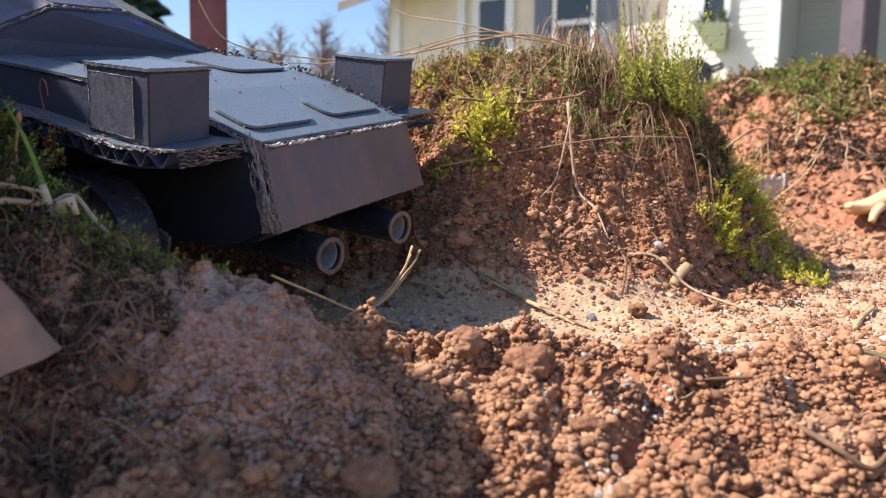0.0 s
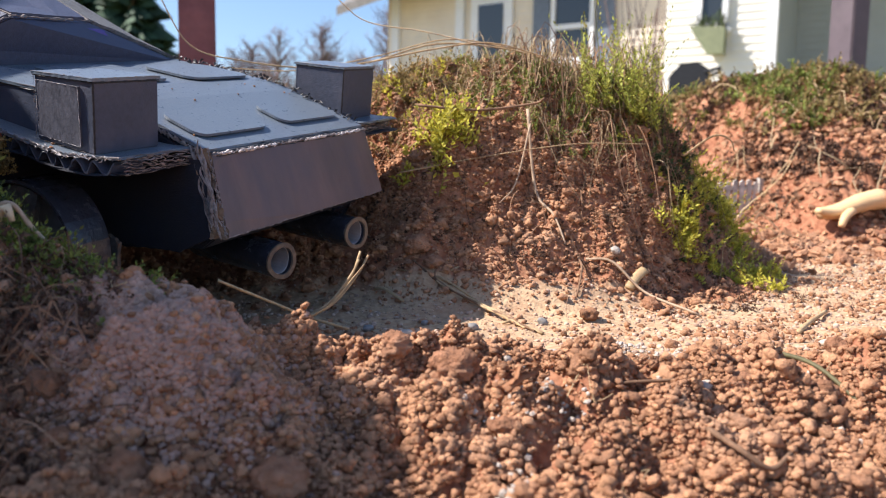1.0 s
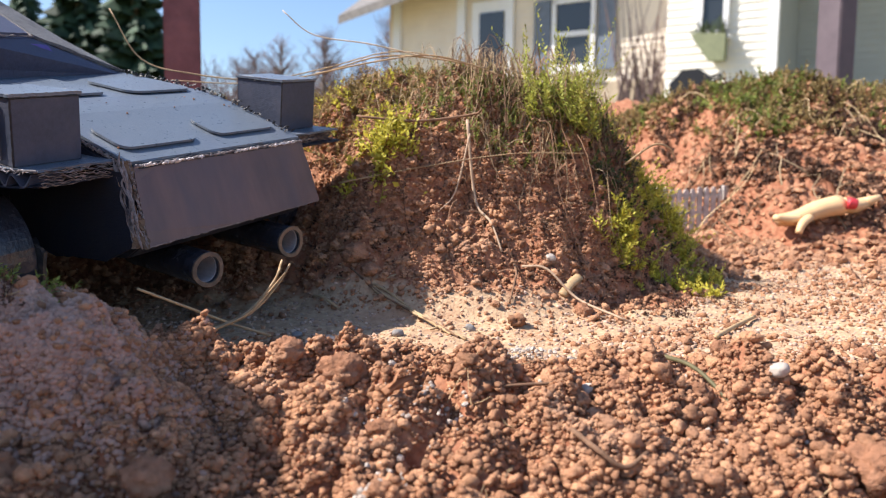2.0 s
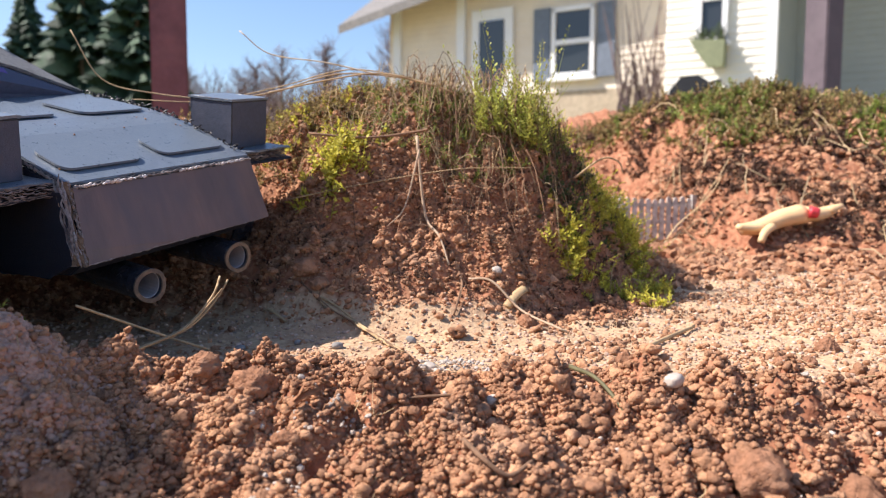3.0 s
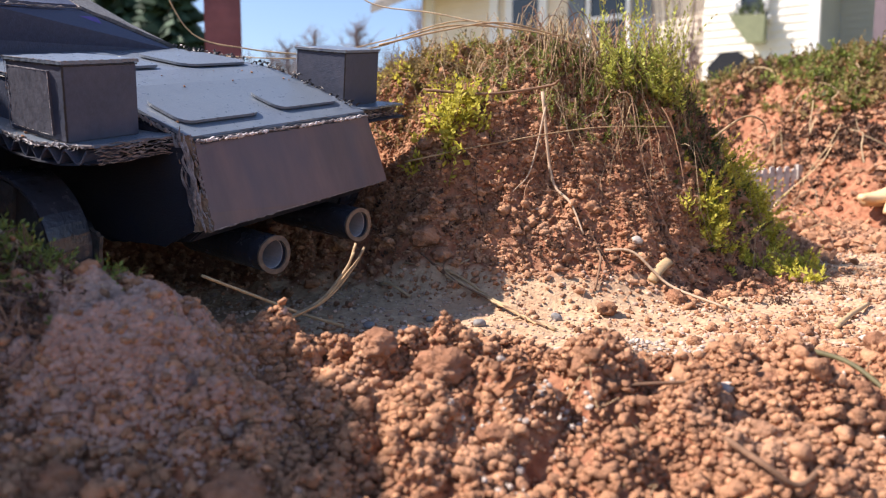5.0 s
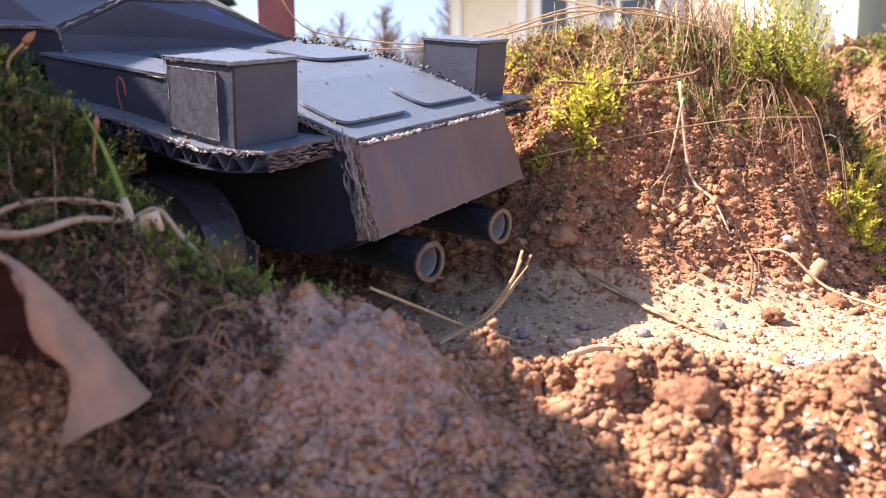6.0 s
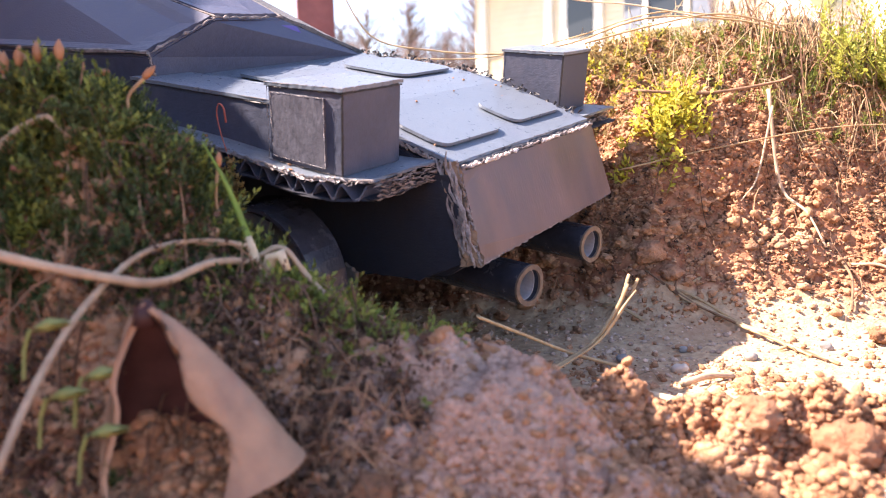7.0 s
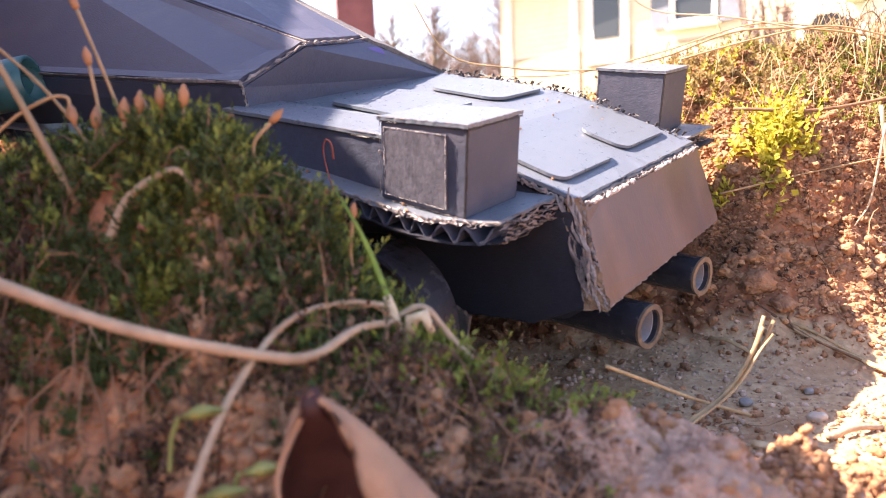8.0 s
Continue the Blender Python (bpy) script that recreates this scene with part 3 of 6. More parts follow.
# the gravelly heap on the knoll's shoulder
at = scatter(24000, -0.112, -0.052, 0.092, 0.132, lambda x, y: np.minimum(1, 2.2 * np.exp(-((x + 0.082) / 0.014) ** 2 - ((y - 0.114) / 0.0095) ** 2)))
v, t = lumps(at, 0.00030 + 0.00042 * nrng.random(len(at)) ** 2, 1, 0.45, 0.4)
tagged(big_mesh("sand_heap", v, t, M["heap_grit"]), "small heap of pale gritty sand on the clay bank", "sand", kind="stuff")

# ---------- the cardboard model vehicle ----------
MM = 0.001
VEHICLE = Matrix.Translation((-0.080, 0.182, 0.037)) @ pose(0, 0, 0, 8.0, 1.0, -25.0) @ Matrix.Translation((-0.0169, 0, -0.0232))


def mm(points):
    return [tuple(c * MM for c in p) for p in points]


def slab(corners, thick, jag=0.0, steps=1):
    """A sheet of card over a flat outline (mm, any plane), with its thickness below and, if wanted, a torn outline."""
    pts = []
    n = len(corners)
    for i in range(n):
        a, b = Vector(corners[i]), Vector(corners[(i + 1) % n])
        for s in range(steps):
            p = a.lerp(b, s / steps)
            if s:
                p = p + Vector([rnd.uniform(-jag, jag) for _ in range(3)])
            pts.append(p)
    nrm = Vector((0, 0, 0))
    for i in range(n):
        a, b = Vector(corners[i]), Vector(corners[(i + 1) % n])
        nrm += a.cross(b)
    nrm.normalize()
    k = len(pts)
    low = [p - nrm * thick for p in pts]
    sh = Shape()
    sh.add(mm(pts + low), [tuple(range(k)), tuple(range(k, 2 * k))[::-1]] + [(i, k + i, k + (i + 1) % k, (i + 1) % k) for i in range(k)])
    return sh


def rounded(u0, u1, v0, v1, r, height):
    """A rounded rectangle over the sloping deck; height(u) gives the deck."""
    out = []
    for cu, cv, a0 in ((u1 - r, v1 - r, 0), (u0 + r, v1 - r, 90), (u0 + r, v0 + r, 180), (u1 - r, v0 + r, 270)):
        for s in range(5):
            a = radians(a0 + 22.5 * s)
            out.append((cu + r * math.cos(a), cv + r * math.sin(a)))
    return [(u, v, height(u)) for u, v in out]


def deck_z(u):
    """The deck: steep behind the end plate, then flatter towards the turret."""
    return float(np.interp(-u, [-17, -15.5, -2, 6, 14, 50], [23.9, 24.6, 30.3, 33.8, 36.2, 43.2]))


def fender_z(u):
    return float(np.interp(-u, [-14.5, -8.5, -1.8, 7, 14, 21.5, 45, 122], [24.7, 25.2, 26.0, 28.0, 29.8, 31.5, 35.5, 43.0]))


def sheet(us, sides, height, thick, jag=0.12, cols=6):
    """A bent sheet of card: sides(u) gives its two edges, height(u) its top; the outline is a little torn."""
    sh = Shape()
    n = len(us)
    for low in (0, 1):
        for i, u in enumerate(us):
            v0, v1 = sides(u)
            for j in range(cols + 1):
                rim = j in (0, cols) or i in (0, n - 1)
                du = rnd.uniform(-jag, jag) if rim else 0
                sh.v.append(tuple(c * MM for c in (u + du, v0 + (v1 - v0) * j / cols + (rnd.uniform(-jag, jag) if rim else 0), height(u) - low * thick)))
    w, m = cols + 1, n * (cols + 1)
    faces = []
    for i in range(n - 1):
        for j in range(cols):
            q = i * w + j
            faces += [(q, q + 1, q + w + 1, q + w), (m + q, m + q + w, m + q + w + 1, m + q + 1)]
        for j in (0, cols):
            q = i * w + j
            faces.append((q, q + w, m + q + w, m + q))
    for i in (0, n - 1):
        for j in range(cols):
            q = i * w + j
            faces.append((q, m + q, m + q + 1, q + 1))
    sh.f = faces
    sh.k = [0] * len(faces)
    return sh


def steps(a, b, n):
    return [a + (b - a) * i / n for i in range(n + 1)]


def card_box(name, quad, v0, v1, parent, panels=True, label=""):
    """A box of card whose side is the quad (u, z): foot left, foot right, top right, top left."""
    (a, za), (b, zb), (c, zc), (d, zd) = quad
    body = Shape()
    body.prism([(u * MM, z * MM) for u, z in ((a, za), (b, zb), (c, zc - .5), (d, zd - .5))], 1, v0 * MM, v1 * MM)
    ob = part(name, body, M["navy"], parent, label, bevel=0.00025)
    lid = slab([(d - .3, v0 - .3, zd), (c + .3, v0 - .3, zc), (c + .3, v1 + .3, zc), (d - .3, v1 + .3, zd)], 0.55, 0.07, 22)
    part("lid", lid, M["deck"], ob, "card lid with frayed edges, lightened as if sunlit")
    dark = Shape()
    for p, q in (((d, v0 - .1, zd - .7), (c, v0 - .1, zc - .7)), ((c + .1, v0, zc - .75), (c + .1, v1, zc - .75)), ((b + .05, v0 - .05, zb + .2), (c + .05, v0 - .05, zc - .7))):
        path = [Vector(p).lerp(Vector(q), k / 30) + Vector([rnd.uniform(-.04, .04) for _ in range(3)]) for k in range(31)]
        dark.tube(mm(path), [max(.08, rnd.gauss(.17, .03)) * MM for _ in path], 6, flat=.6)
    part("seam_tape", dark, M["black"], ob, "black tape along the seams")
    rim = Shape()
    for p, q in (((d - .3, v0 - .3, zd), (c + .3, v0 - .3, zc)), ((c + .3, v0 - .3, zc), (c + .3, v1 + .3, zc)),
                 ((a, v0 - .15, za), (d, v0 - .15, zd - .7)), ((a, v0 - .2, za + .1), (b, v0 - .2, zb + .1))):
        path = [Vector(p).lerp(Vector(q), k / 34) + Vector([rnd.uniform(-.05, .05) for _ in range(3)]) for k in range(35)]
        rim.tube(mm(path), [max(.012, rnd.gauss(.03, .05)) * MM for _ in path], 5, flat=.6)
    part("frayed_edge", rim, M["torn"], ob, "pale frayed paper edge")
    if panels:
        def on(fu, fz):
            u0, z0_, u1, z1_ = a + (b - a) * fu, za + (zb - za) * fu, d + (c - d) * fu, zd + (zc - zd) * fu
            return (u0 + (u1 - u0) * fz, v0 - .45, z0_ + (z1_ - z0_) * fz)
        pan = slab([on(.08, .08), on(.80, .07), on(.79, .87), on(.07, .88)], 0.4, 0.08, 10)
        p_ob = part("front_panel", pan, M["panel"], ob, "rough dark grey card panel")
        edge = Shape()
        cs = [Vector(on(*k)) + Vector((0, -.05, 0)) for k in ((.08, .08), (.80, .07), (.79, .87), (.07, .88))]
        for k in range(4):
            path = [cs[k].lerp(cs[(k + 1) % 4], i / 20) + Vector([rnd.uniform(-.05, .05) for _ in range(3)]) for i in range(21)]
            edge.tube(mm(path), [max(.006, rnd.gauss(.012, .025)) * MM for _ in path], 4)
        part("worn_edge", edge, M["torn_white"], p_ob, "white worn panel edge")
    return ob


def build_vehicle():
    root = base("model_vehicle", VEHICLE, "dark navy painted cardboard model of an armoured vehicle on clay soil", "model vehicle")
    # hull
    hull = Shape()
    prof = [(19.6, 9.2), (15.4, 22.4), (2, 28.6), (-6, 32.2), (-14, 34.6), (-50, 41), (-118, 44), (-118, 14), (-40, 8), (2, 4.5), (13, 5)]
    hull.prism([(u * MM, z * MM) for u, z in prof], 1, -27.0 * MM, 26.2 * MM)
    part("hull", hull, M["navy_dark"], root, "painted card hull, darkened as if in shade", bevel=0.0003)
    # end plate, leaning out towards its foot
    plate = slab([(20.6, -28.0, 8.1), (20.6, 27.4, 8.1), (16.9, 26.6, 23.2), (16.9, -26.2, 23.2)], 0.9, 0.10, 16)
    plate_ob = part("end_plate", plate, M["plate"], root, "brown streaked card plate with a torn upper edge")
    tear = Shape()
    for a, b, w in (((17.1, -26, 23.4), (17.1, 26.4, 23.4), .35), ((20.6, -28.2, 7.9), (16.4, -26.4, 24.6), .55), ((20.4, -28.0, 8.0), (20.4, 27.2, 8.0), .22)):
        for k in range(3):
            path = [Vector(a).lerp(Vector(b), s / 70) + Vector((rnd.uniform(-w, w * .6), rnd.uniform(-w, w), rnd.uniform(-w, w))) * .5 for s in range(71)]
            tear.tube(mm(path), [max(.02, rnd.gauss(.12, .10)) * MM for _ in path], 5)
    fleck = Shape()
    for k in range(24):
        v0 = rnd.uniform(-25.5, 24)
        ln = rnd.uniform(.6, 4.5)
        path = [(17.35 + rnd.uniform(-.15, .15), v0 + ln * s / 8, 23.35 + rnd.uniform(-.22, .22)) for s in range(9)]
        fleck.tube(mm(path), [max(.04, rnd.gauss(.24, .13)) * MM for _ in path], 5, flat=.6)
    part("torn_fleck", fleck, M["torn_white"], plate_ob, "white torn paper flecks along the edge")
    part("torn_edge", tear, M["torn"], plate_ob, "torn pale paper fibres")
    # crumpled corner between hull side and plate
    corner = Shape()
    rows_, cols_ = 44, 12
    for i in range(rows_ + 1):
        f = i / rows_
        for j in range(cols_ + 1):
            g = j / cols_
            crease = .45 * math.sin(9 * f + 5 * g) + .35 * math.sin(23 * f - 7 * g) + rnd.uniform(-.22, .22)
            corner.v.append(tuple(c * MM for c in (21.0 - 4.5 * f - 3.6 * g * (1 - .3 * f) + .45 * crease, -28.5 + 1.7 * f + .75 * crease - .5 * g, 7.8 + 16.8 * f + rnd.uniform(-.2, .2))))
    for i in range(rows_):
        for j in range(cols_):
            q = i * (cols_ + 1) + j
            corner.f.append((q, q + 1, q + cols_ + 2, q + cols_ + 1))
            corner.k.append(0)
    torn_ob = part("torn_corner", corner, M["kraft"], root, "crumpled torn card corner")
    shreds = Shape()
    for k in range(46):
        f, ln, off, out = rnd.random() * .8, rnd.uniform(.12, .42), rnd.uniform(0, 3.2), rnd.uniform(0, .7)
        path = []
        for i in range(9):
            g = f + ln * i / 8
            path.append((20.9 - 4.5 * g - off + .3 * math.sin(3 * g * 7 + k) + rnd.uniform(-.08, .08), -28.7 + 1.7 * g - out - .35 * math.sin(math.pi * i / 8) + rnd.uniform(-.08, .08), 7.6 + 16.8 * g))
        shreds.tube(mm(path), [.22 * MM * math.sin(math.pi * (i + .6) / 9.4) + .03 * MM for i in range(9)], 5, flat=.35)
    tagged(part("paper_shred", shreds, M["torn"], torn_ob, "pale shreds of torn card"), kind="stuff")
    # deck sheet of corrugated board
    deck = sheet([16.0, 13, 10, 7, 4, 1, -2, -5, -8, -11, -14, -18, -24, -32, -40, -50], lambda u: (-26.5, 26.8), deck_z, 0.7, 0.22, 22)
    deck_ob = part("deck", deck, M["deck"], root, "painted card deck, sunlit grey put into its colour")
    flute = Shape()
    for k, (v0, v1, u0, u1) in enumerate(((-26, 26.4, 15.8, 15.8), (26.7, 26.7, 16, -50), (-26.7, -26.7, 16, -10))):
        n = 60
        for row, amp in ((0, .35), (1, -.35)):
            path = []
            for s in range(n + 1):
                f = s / n
                u, v = u0 + (u1 - u0) * f, v0 + (v1 - v0) * f
                path.append((u + (0.9 if k == 0 else 0), v, deck_z(u) - 1.2 + amp * math.sin(s * 1.7 + row) + rnd.uniform(-.1, .1)))
            flute.tube(mm(path), [rnd.uniform(.10, .36) * MM for _ in path], 4)
    gap = Shape().tube(mm([(16.2, -26 + 52.6 * k / 40, deck_z(16) - 1.2 + rnd.uniform(-.2, .2)) for k in range(41)]), .8 * MM, 6)
    part("dark_joint", gap, M["black"], deck_ob, "dark joint under the deck's edge")
    scrap = Shape()
    for k in range(150):
        u = rnd.uniform(-44, 14)
        p = Vector((u, 26.2 + rnd.uniform(-1.0, .9), deck_z(u) + rnd.uniform(-.2, .9)))
        q = p + Vector((rnd.uniform(-1.6, 1.6), rnd.uniform(-.8, .8), rnd.uniform(-.5, .7)))
        scrap.tube(mm([p, p.lerp(q, .5) + Vector((0, 0, rnd.uniform(0, .5))), q]), [.15 * MM, rnd.uniform(.2, .42) * MM, .05 * MM], 5, flat=.5)
    tagged(part("torn_strip", scrap, M["black"], deck_ob, "black ragged strip of torn board along the edge"), kind="stuff")
    part("corrugation", flute, M["torn"], deck_ob, "exposed torn corrugated edge")
    for u0, u1, v0, v1, r in ((2.0, 12.4, -24.0, -3.2, 2.6), (2.4, 11.6, 3.0, 23.6, 2.6), (-32, -14.5, 3.2, 23.4, 3.5), (-34, -15.5, -24.4, -3.2, 2)):
        h = slab(rounded(u0, u1, v0, v1, r, lambda u: deck_z(u) + 0.9), 0.55, 0.03, 1)
        part("hatch_plate", h, M["deck"], deck_ob, "thin rounded card hatch plate")
    # fenders of corrugated board: two liners with a fluted web between
    for v0, v1, edge, nm in ((-46.6, -26.4, -46.6, "near"), (26.4, 46.8, 46.8, "far")):
        tip = 12.4 if edge < 0 else 14.2
        us = [tip, tip - 1.5, 9, 6, 3] + steps(0, -122, 30)
        cut = (lambda u: (v0 + 3.2 * max(0, (u - 3) / 10), v1)) if edge < 0 else (lambda u: (v0, v1))
        fl = part("fender", sheet(us, cut, fender_z, 0.5, 0.22, 6), M["deck"], root, "corrugated cardboard fender, its top lightened as if sunlit")
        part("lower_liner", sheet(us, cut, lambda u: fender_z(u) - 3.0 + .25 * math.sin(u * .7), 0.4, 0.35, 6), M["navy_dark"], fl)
        web = Shape()
        n = 360
        us = [12.0 - (134.0 * i / n) for i in range(n + 1)]
        zs = [fender_z(u) - 1.75 + 1.15 * math.sin(u * math.tau / 3.7 + 0.5 * math.sin(u * .9)) + rnd.uniform(-.10, .10) for u in us]
        inner = edge + (9 if edge < 0 else -9)
        a0, a1 = (edge + 0.15, inner) if edge < 0 else (inner, edge - 0.15)
        v = [(u, a0 + (2.2 * max(0, (u - 4) / 8) if edge < 0 else 0), z) for u, z in zip(us, zs)] + [(u, a1, z) for u, z in zip(us, zs)]
        v += [(p[0], p[1], p[2] - .42) for p in v]
        N = n + 1
        f = []
        for i in range(n):
            f += [(i, i + 1, N + i + 1, N + i), (2 * N + i, 3 * N + i, 3 * N + i + 1, 2 * N + i + 1), (i, 2 * N + i, 2 * N + i + 1, i + 1), (N + i, N + i + 1, 3 * N + i + 1, 3 * N + i)]
        web.add(mm(v), f)
        part("flute", web, M["navy"], fl, "wavy corrugated web seen at the cut edge")
        fray = Shape()
        for k in range(6 if edge < 0 else 2):
            last = -16 if k < 4 else -90
            path = []
            for i in range(61):
                u = 12.8 + (last - 12.8) * i / 60
                e = cut(u)[0] if edge < 0 else v1
                path.append((u, e + rnd.uniform(-.35, .35), fender_z(u) + rnd.uniform(-.6, .15)))
            fray.tube(mm(path), [max(.02, rnd.gauss(.10, .07)) * MM for _ in path], 5, flat=.5)
        lo, hi = cut(12.6)
        for k in range(12):
            path = [(12.9 + rnd.uniform(-.6, .4), lo + .4 + (hi - lo - 1) * i / 22, fender_z(12.8) - .2 - .26 * k + rnd.uniform(-.25, .25)) for i in range(23)]
            fray.tube(mm(path), [max(.03, rnd.gauss(.10, .08)) * MM for _ in path], 4, flat=.4)
        part("frayed_edge", fray, M["torn"], fl, "pale frayed paper edge")
        if edge < 0:
            pulp = Shape()
            for k in range(44):
                u = rnd.uniform(-4, 11)
                p = Vector((u, cut(u)[0] + rnd.uniform(-.5, .3), fender_z(u) + rnd.uniform(-.7, .2)))
                pulp.tube(mm([p, p + Vector((rnd.uniform(-.8, .8), rnd.uniform(-.4, .2), rnd.uniform(-.4, .4))), p + Vector((rnd.uniform(-1.2, 1.2), rnd.uniform(-.5, .2), rnd.uniform(-.5, .4)))]), [.06 * MM, .12 * MM, .03 * MM], 5, flat=.5)
            tagged(part("paper_pulp", pulp, M["torn_white"], fl, "white torn paper pulp on the edge"), kind="stuff")
    # boxes
    card_box("end_box", [(-6.8, fender_z(-6.8)), (7.7, 25.2), (9.6, 38.2), (-5.2, 39.9)], -44.3, -30.1, root, label="square card stowage box, navy painted")
    card_box("long_box", [(-41.5, fender_z(-41.5)), (-7.2, fender_z(-7.2)), (-5.9, 36.6), (-41.5, 42.2)], -41.8, -30.3, root, panels=False, label="long low card stowage box, navy painted")
    card_box("end_box", [(-6.8, fender_z(-6.8)), (7.7, 25.2), (9.6, 38.4), (-5.2, 40.2)], 30.1, 44.3, root, panels=False, label="square card stowage box, navy painted")
    # turret: sloping facets
    A, B, C, D, E_ = (-40, -38, 40.0), (-43, 27.5, 41.0), (-44, 0, 51.0), (-36.5, -25, 51.0), (-39, -39.4, 45.4)
    A2, B2, C2, D2, E2 = (-146, -44, 42.0), (-144, 50, 66.0), (-142, 12, 96.0), (-142, -22, 87.0), (-146, -52, 57.0)
    tur = Shape()
    tur.add(mm([A, B, C, D, E_, A2, B2, C2, D2, E2]),
            [(0, 1, 2, 3, 4), (5, 9, 8, 7, 6), (0, 4, 9, 5), (4, 3, 8, 9), (3, 2, 7, 8), (2, 1, 6, 7), (0, 5, 6, 1)])
    tob = part("turret", tur, M["turret"], root, "faceted navy card turret", bevel=0.0004)

    def lift(pts, d):
        p = [Vector(q) for q in pts]
        nn = (p[1] - p[0]).cross(p[2] - p[0]).normalized()
        return [tuple(q + nn * d) for q in p]

    def inset(pts, k):
        c = sum((Vector(p) for p in pts), Vector()) / len(pts)
        return [tuple(Vector(p).lerp(c, k)) for p in pts]
    part("roof_panel", slab(lift(inset([C, B, B2, C2], .03), .9), .8, .15, 16), M["felt"], tob, "rough grey felt-like roof card")
    part("roof_panel", slab(lift(inset([E_, D, D2, E2], .02), .8), .7, .12, 16), M["turret"], tob, "grey sloping card panel")
    part("roof_panel", slab(lift(inset([D, C, C2, D2], .03), .8), .7, .12, 16), M["turret"], tob, "grey sloping card panel")
    part("paint_patch", slab(lift([(-42.4, -5, 48.2), (-42.8, 4, 47.6), (-43.2, 3, 49.2), (-42.6, -5.5, 49.8)], .5), .3, .1, 6), M["purple"], tob, "violet paint smudge")
    seam = Shape()
    for a, b in ((E_, D), (D, C), (E_, E2), (D, D2), (C, C2), (A, E_)):
        path = [Vector(a).lerp(Vector(b), s / 20) + Vector([rnd.uniform(-.15, .15) for _ in range(3)]) + Vector((0, 0, .5)) for s in range(21)]
        seam.tube(mm(path), [max(.05, rnd.gauss(.2, .12)) * MM for _ in path], 5)
    part("frayed_edge", seam, M["torn"], tob, "pale frayed seams")
    gun = Shape()
    gun.ring(mm([(-100, -57, 49)])[0], (0.8, 0.6, 0.1), 5.0 * MM, 4.2 * MM, 14 * MM, 24)
    gun.tube(mm([(-96, -44, 49), (-96, -55, 49.5)]), 3 * MM, 10)
    part("side_tube", gun, M["teal"], tob, "dark teal plastic tube", smooth=True)
    # exhaust tubes
    for v in (-14.3, 13.5):
        ex = Shape()
        aim = Vector((1.0, -0.20, -0.05)).normalized()
        end = Vector((21.6, v, 0.2))
        ex.ring(mm([end - aim * 27.6])[0], aim, 3.75 * MM, 2.95 * MM, 27.6 * MM, 28, wob=0.03)
        e = part("exhaust_tube", ex, M["gloss_navy"], root, "rolled paper exhaust tube, glossy dark", smooth=False)
        inn = Shape()
        inn.ring(mm([end - aim * 20.2])[0], aim, 3.0 * MM, 2.75 * MM, 19.0 * MM, 24, wob=0.04)
        part("inner_roll", inn, M["white_card"], e, "pale inner paper")
        rim = Shape()
        rim.ring(mm([end - aim * .3])[0], aim, 3.8 * MM, 2.9 * MM, .45 * MM, 28, wob=0.03)
        part("rim", rim, M["kraft"], e, "worn brown rim")
        part("bracket", Shape().box((-8) * MM, 6 * MM, (v + 1.5) * MM, (v + 6.5) * MM, 3.2 * MM, 8 * MM), M["navy_dark"], e)
    # wheels
    def wheel(u, v, side, tilt, zc):
        tyre = Shape()
        tyre.ring(((u) * MM, (v + (0 if side < 0 else -8)) * MM, zc * MM), (0, 1, 0), 14.2 * MM, 13.5 * MM, 8 * MM, 40, wob=0.012)
        wob = part("wheel", tyre, M["gloss_navy"], root, "road wheel of rolled card, muddy", smooth=False)
        face = v + (0.5 if side < 0 else -0.5)

        def on(r, a):
            return (u + r * math.cos(radians(a + tilt)), face + rnd.uniform(-.15, .15), zc + r * math.sin(radians(a + tilt)))
        back = Shape()
        back.add(mm([(u, face + 5 * (1 if side < 0 else -1), zc)] + [(u + 12.4 * math.cos(a), face + 4.6 * (1 if side < 0 else -1), zc + 12.4 * math.sin(a)) for a in [math.tau * i / 28 for i in range(28)]]),
                 [(0, i + 1, (i + 1) % 28 + 1) for i in range(28)])
        part("inner_disc", back, M["white_card"], wob, "pale card disc inside the wheel")
        for a in (90, 195, 318):
            pl = [on(12.9, a - 24), on(12.9, a - 10), on(13.0, a + 6), on(12.9, a + 22), on(6.5, a + 30), on(4.0, a + 70), on(2.5, a + 130), on(4.0, a - 70), on(6.5, a - 28)]
            if side > 0:
                pl = pl[::-1]
            part("spoke_plate", slab(pl, .8, .12, 4), M["muddy"], wob, "rough muddy card spoke")
    for u, zc in ((-14.2, 6.4), (-51.5, 5.6), (-88.5, 5.0)):
        wheel(u, -45.6, -1, rnd.uniform(-12, 12), zc)
        wheel(u, 45.6, 1, rnd.uniform(-40, 40), zc)
        part("axle", Shape().tube(mm([(u, -42, zc), (u, 45, zc)]), 2.2 * MM, 10), M["navy_dark"], root)
    part("mud_flap", slab([(-4.4, -37.4, 4.6), (-5.4, -38, -7), (-1.6, -37.4, -7.4), (1.6, -37, 7.6), (-0.8, -37.2, 9.2)], .8, .15, 6), M["muddy"], root, "bent card mud flap")
    # skirt of card down the hull's side, coloured as shaded, its lower edge bent and ragged
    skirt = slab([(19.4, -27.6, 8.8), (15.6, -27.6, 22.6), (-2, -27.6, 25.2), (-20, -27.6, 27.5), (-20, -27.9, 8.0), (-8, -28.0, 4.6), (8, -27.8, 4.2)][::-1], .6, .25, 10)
    part("side_skirt", skirt, M["navy_dark"], root, "card skirt with a ragged lower edge, darkened as if in shade")
    rod = Shape()
